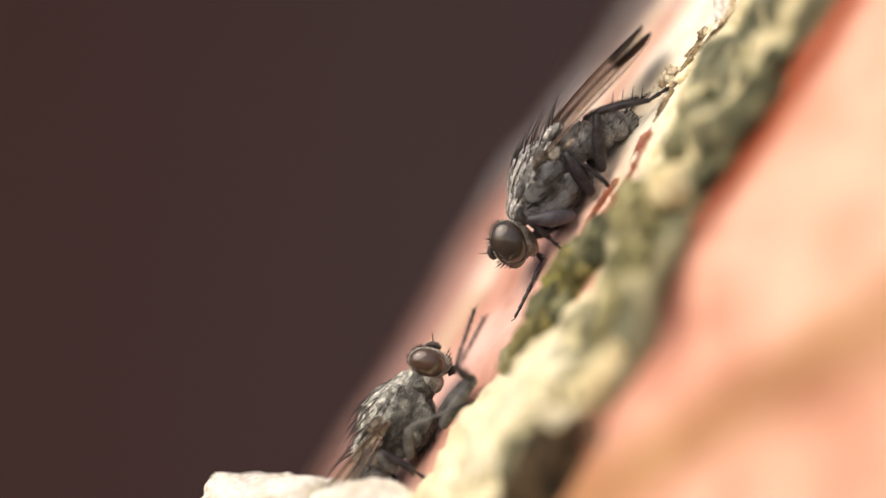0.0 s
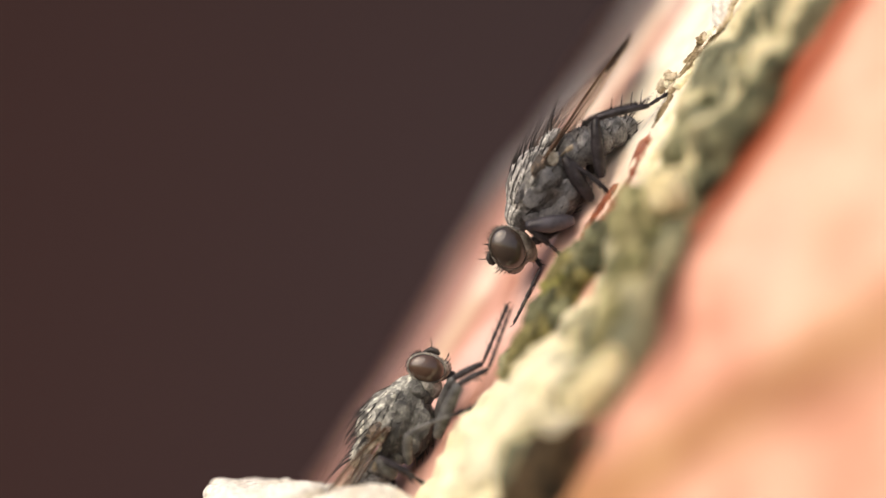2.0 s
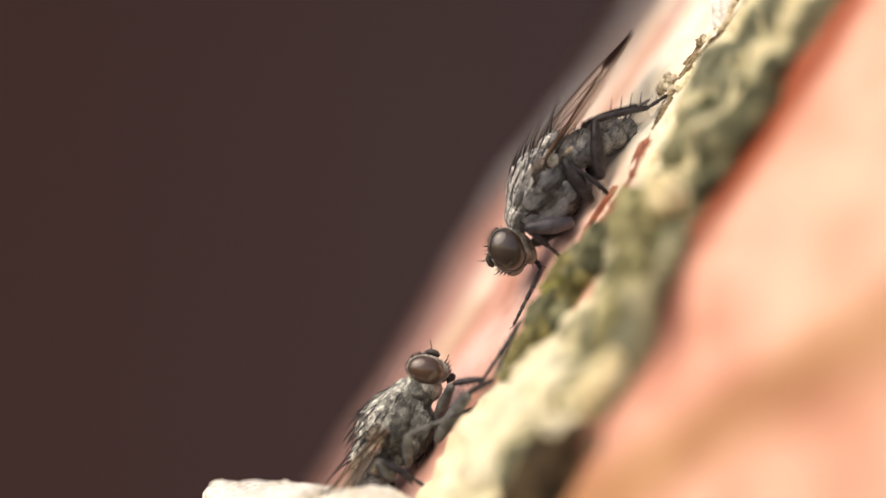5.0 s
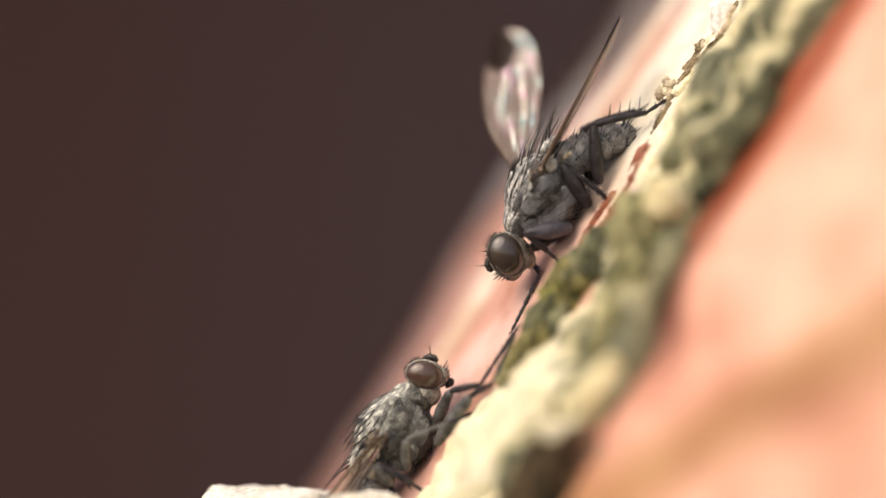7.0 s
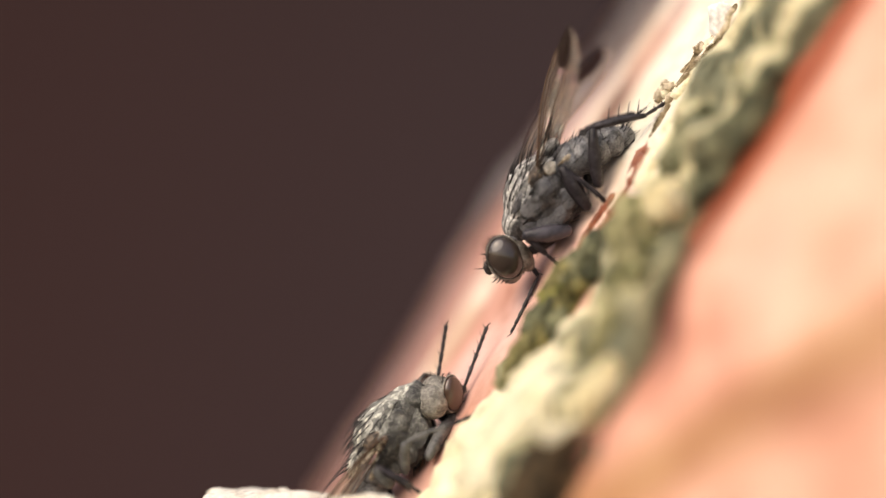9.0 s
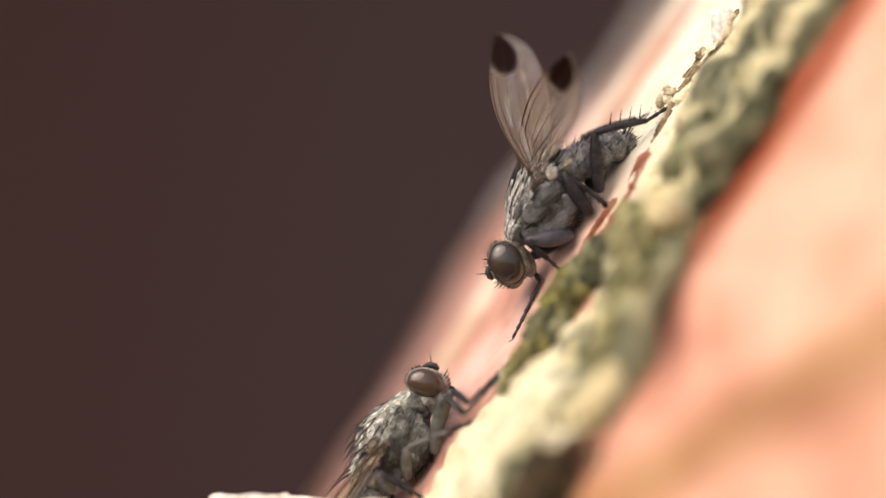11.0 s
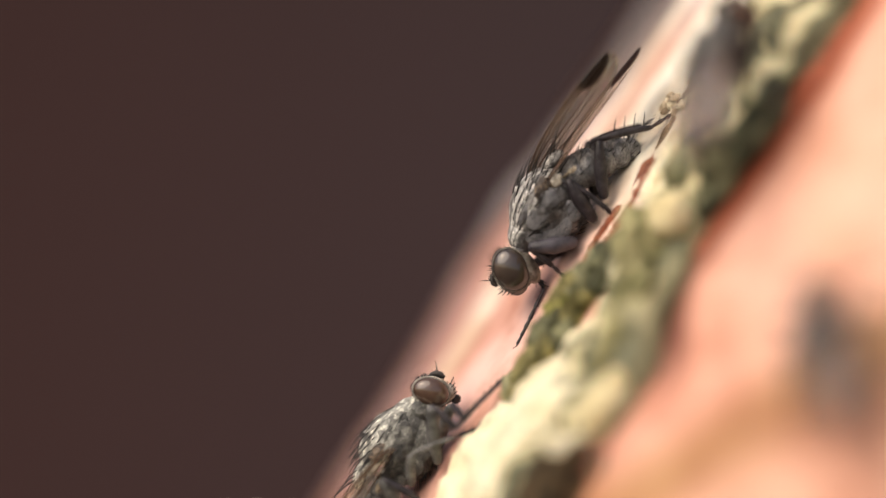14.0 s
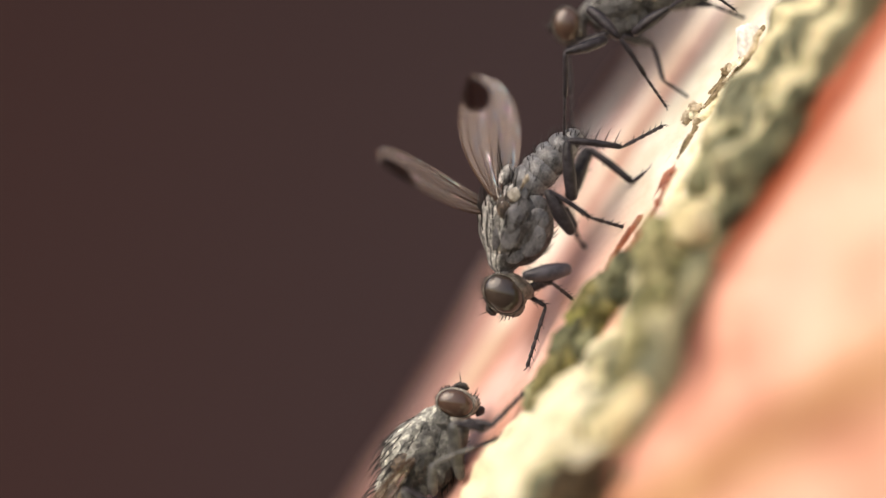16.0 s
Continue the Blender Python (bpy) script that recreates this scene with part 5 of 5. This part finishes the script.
def motions():
    walk(upper, [(t, upper_home(t)) for t in [r[0] for r in UPPER_PATH]])
    for i, (wing, sgn) in enumerate(zip(upper_wings, (1, -1))):
        rows, last = [], None
        for r in WINGS:
            home = upper_home(r[0])
            hinge = home @ (Vector(HINGE[sgn]) * S)
            tip = PT(r[0], r[1 + 2 * i], r[2 + 2 * i])
            tries = []
            for deep, chord in [(d, r[5 + i] * c + o) for d in (-sgn, sgn) for c in (-sgn, sgn) for o in ((0,) if r[5 + i] < 30 else (0, -25 * c))]:
                m = wing_pose(home.inverted(), hinge, tip, deep, chord)
                shine = abs((home @ m).to_3x3().col[2].dot(GLEAM))
                cost = (0.0 if deep == -sgn else 0.4) + (0.8 if abs(chord) != r[5 + i] else 0.0)
                cost += 4 * (1 - shine) if r[5 + i] == 1 else 5 * max(0.0, shine - 0.80)
                if last:
                    turn = math.degrees(last.to_quaternion().rotation_difference(m.to_quaternion()).angle)
                    cost += turn / 360
                tries.append((cost, len(tries), m))
            last = min(tries)[2]
            rows.append((r[0], last))
        walk(wing, in_steps(rows))
    end = upper_home(16.0).inverted()
    for key, joints in upper_legs.items():
        m1 = chain(end, joints, [P(*p) for p in UPPER_LEGS_END[key]])
        for ob, m in zip(joints, m1):
            m0 = ob.matrix_basis.copy()
            walk(ob, [(0.0, m0), (15.45, m0), (15.65, m), (16.0, m)])
    inv = LOW0.inverted()
    shoulders = (P(772, 772, 42), P(772, 745, -20))
    for i, key in enumerate(("front_near", "front_far")):
        rows = [[], [], []]
        for t, legs, head in CLEAN:
            raised = head not in ("up", "settled", "ahead")
            w = (-14, -26)[i] if raised else (84, 58)[i]
            knee, ankle, tip = [P(x, y, w + d) for (x, y), d in zip(FORELEGS[legs][3 * i:3 * i + 3], (0, 0, 6))]
            if raised:                       # shins straight up behind the head
                way = (tip - knee).normalized()
                ankle = tip - way * LONG[lower_legs[key][2].name] * S
                knee = ankle - way * LONG[lower_legs[key][1].name] * S
            knee, ankle = bend(knee, ankle, tip, *[LONG[ob.name] * S for ob in lower_legs[key][1:]])
            for k, m in enumerate(chain(inv, lower_legs[key], [shoulders[i], knee, ankle, tip], fixed=True)):
                rows[k].append((t, m))
        for ob, rr in zip(lower_legs[key], rows):
            walk(ob, in_steps(rr))
    rows = []
    for t, _, head in CLEAN:
        pitch, roll, x, y, *away = HEADS[head]
        rows.append((t, Matrix.Translation(inv @ P(x, y, -10)) @ pose(0, 0, 0, 0, pitch, 0) @ pose(0, 0, 0, 0, 0, sum(away)) @ pose(0, 0, 0, roll, 0, 0)))
    walk(lower_head, in_steps(rows))
    rows = walker_rows(WALK_A)
    rows[-1] = (16.0, frame_of(1098 - 42, 14 - 65, -70, -0.97, -0.2, True))
    walk(walker_a, in_steps(rows))
    inv = rows[-1][1].inverted()
    for joints, places in zip(walker_a_legs, THIRD_LEGS):
        m1 = chain(inv, joints, [P(x - 42, y - 65, w) for x, y, w in places], scale=walker_a.scale.x)
        for ob, m in zip(joints, m1):
            m0 = ob.matrix_basis.copy()
            walk(ob, in_steps([(0.0, m0), (15.85, m0), (16.0, m)]))
    walk(walker_b, in_steps(walker_rows(WALK_B)))


motions()
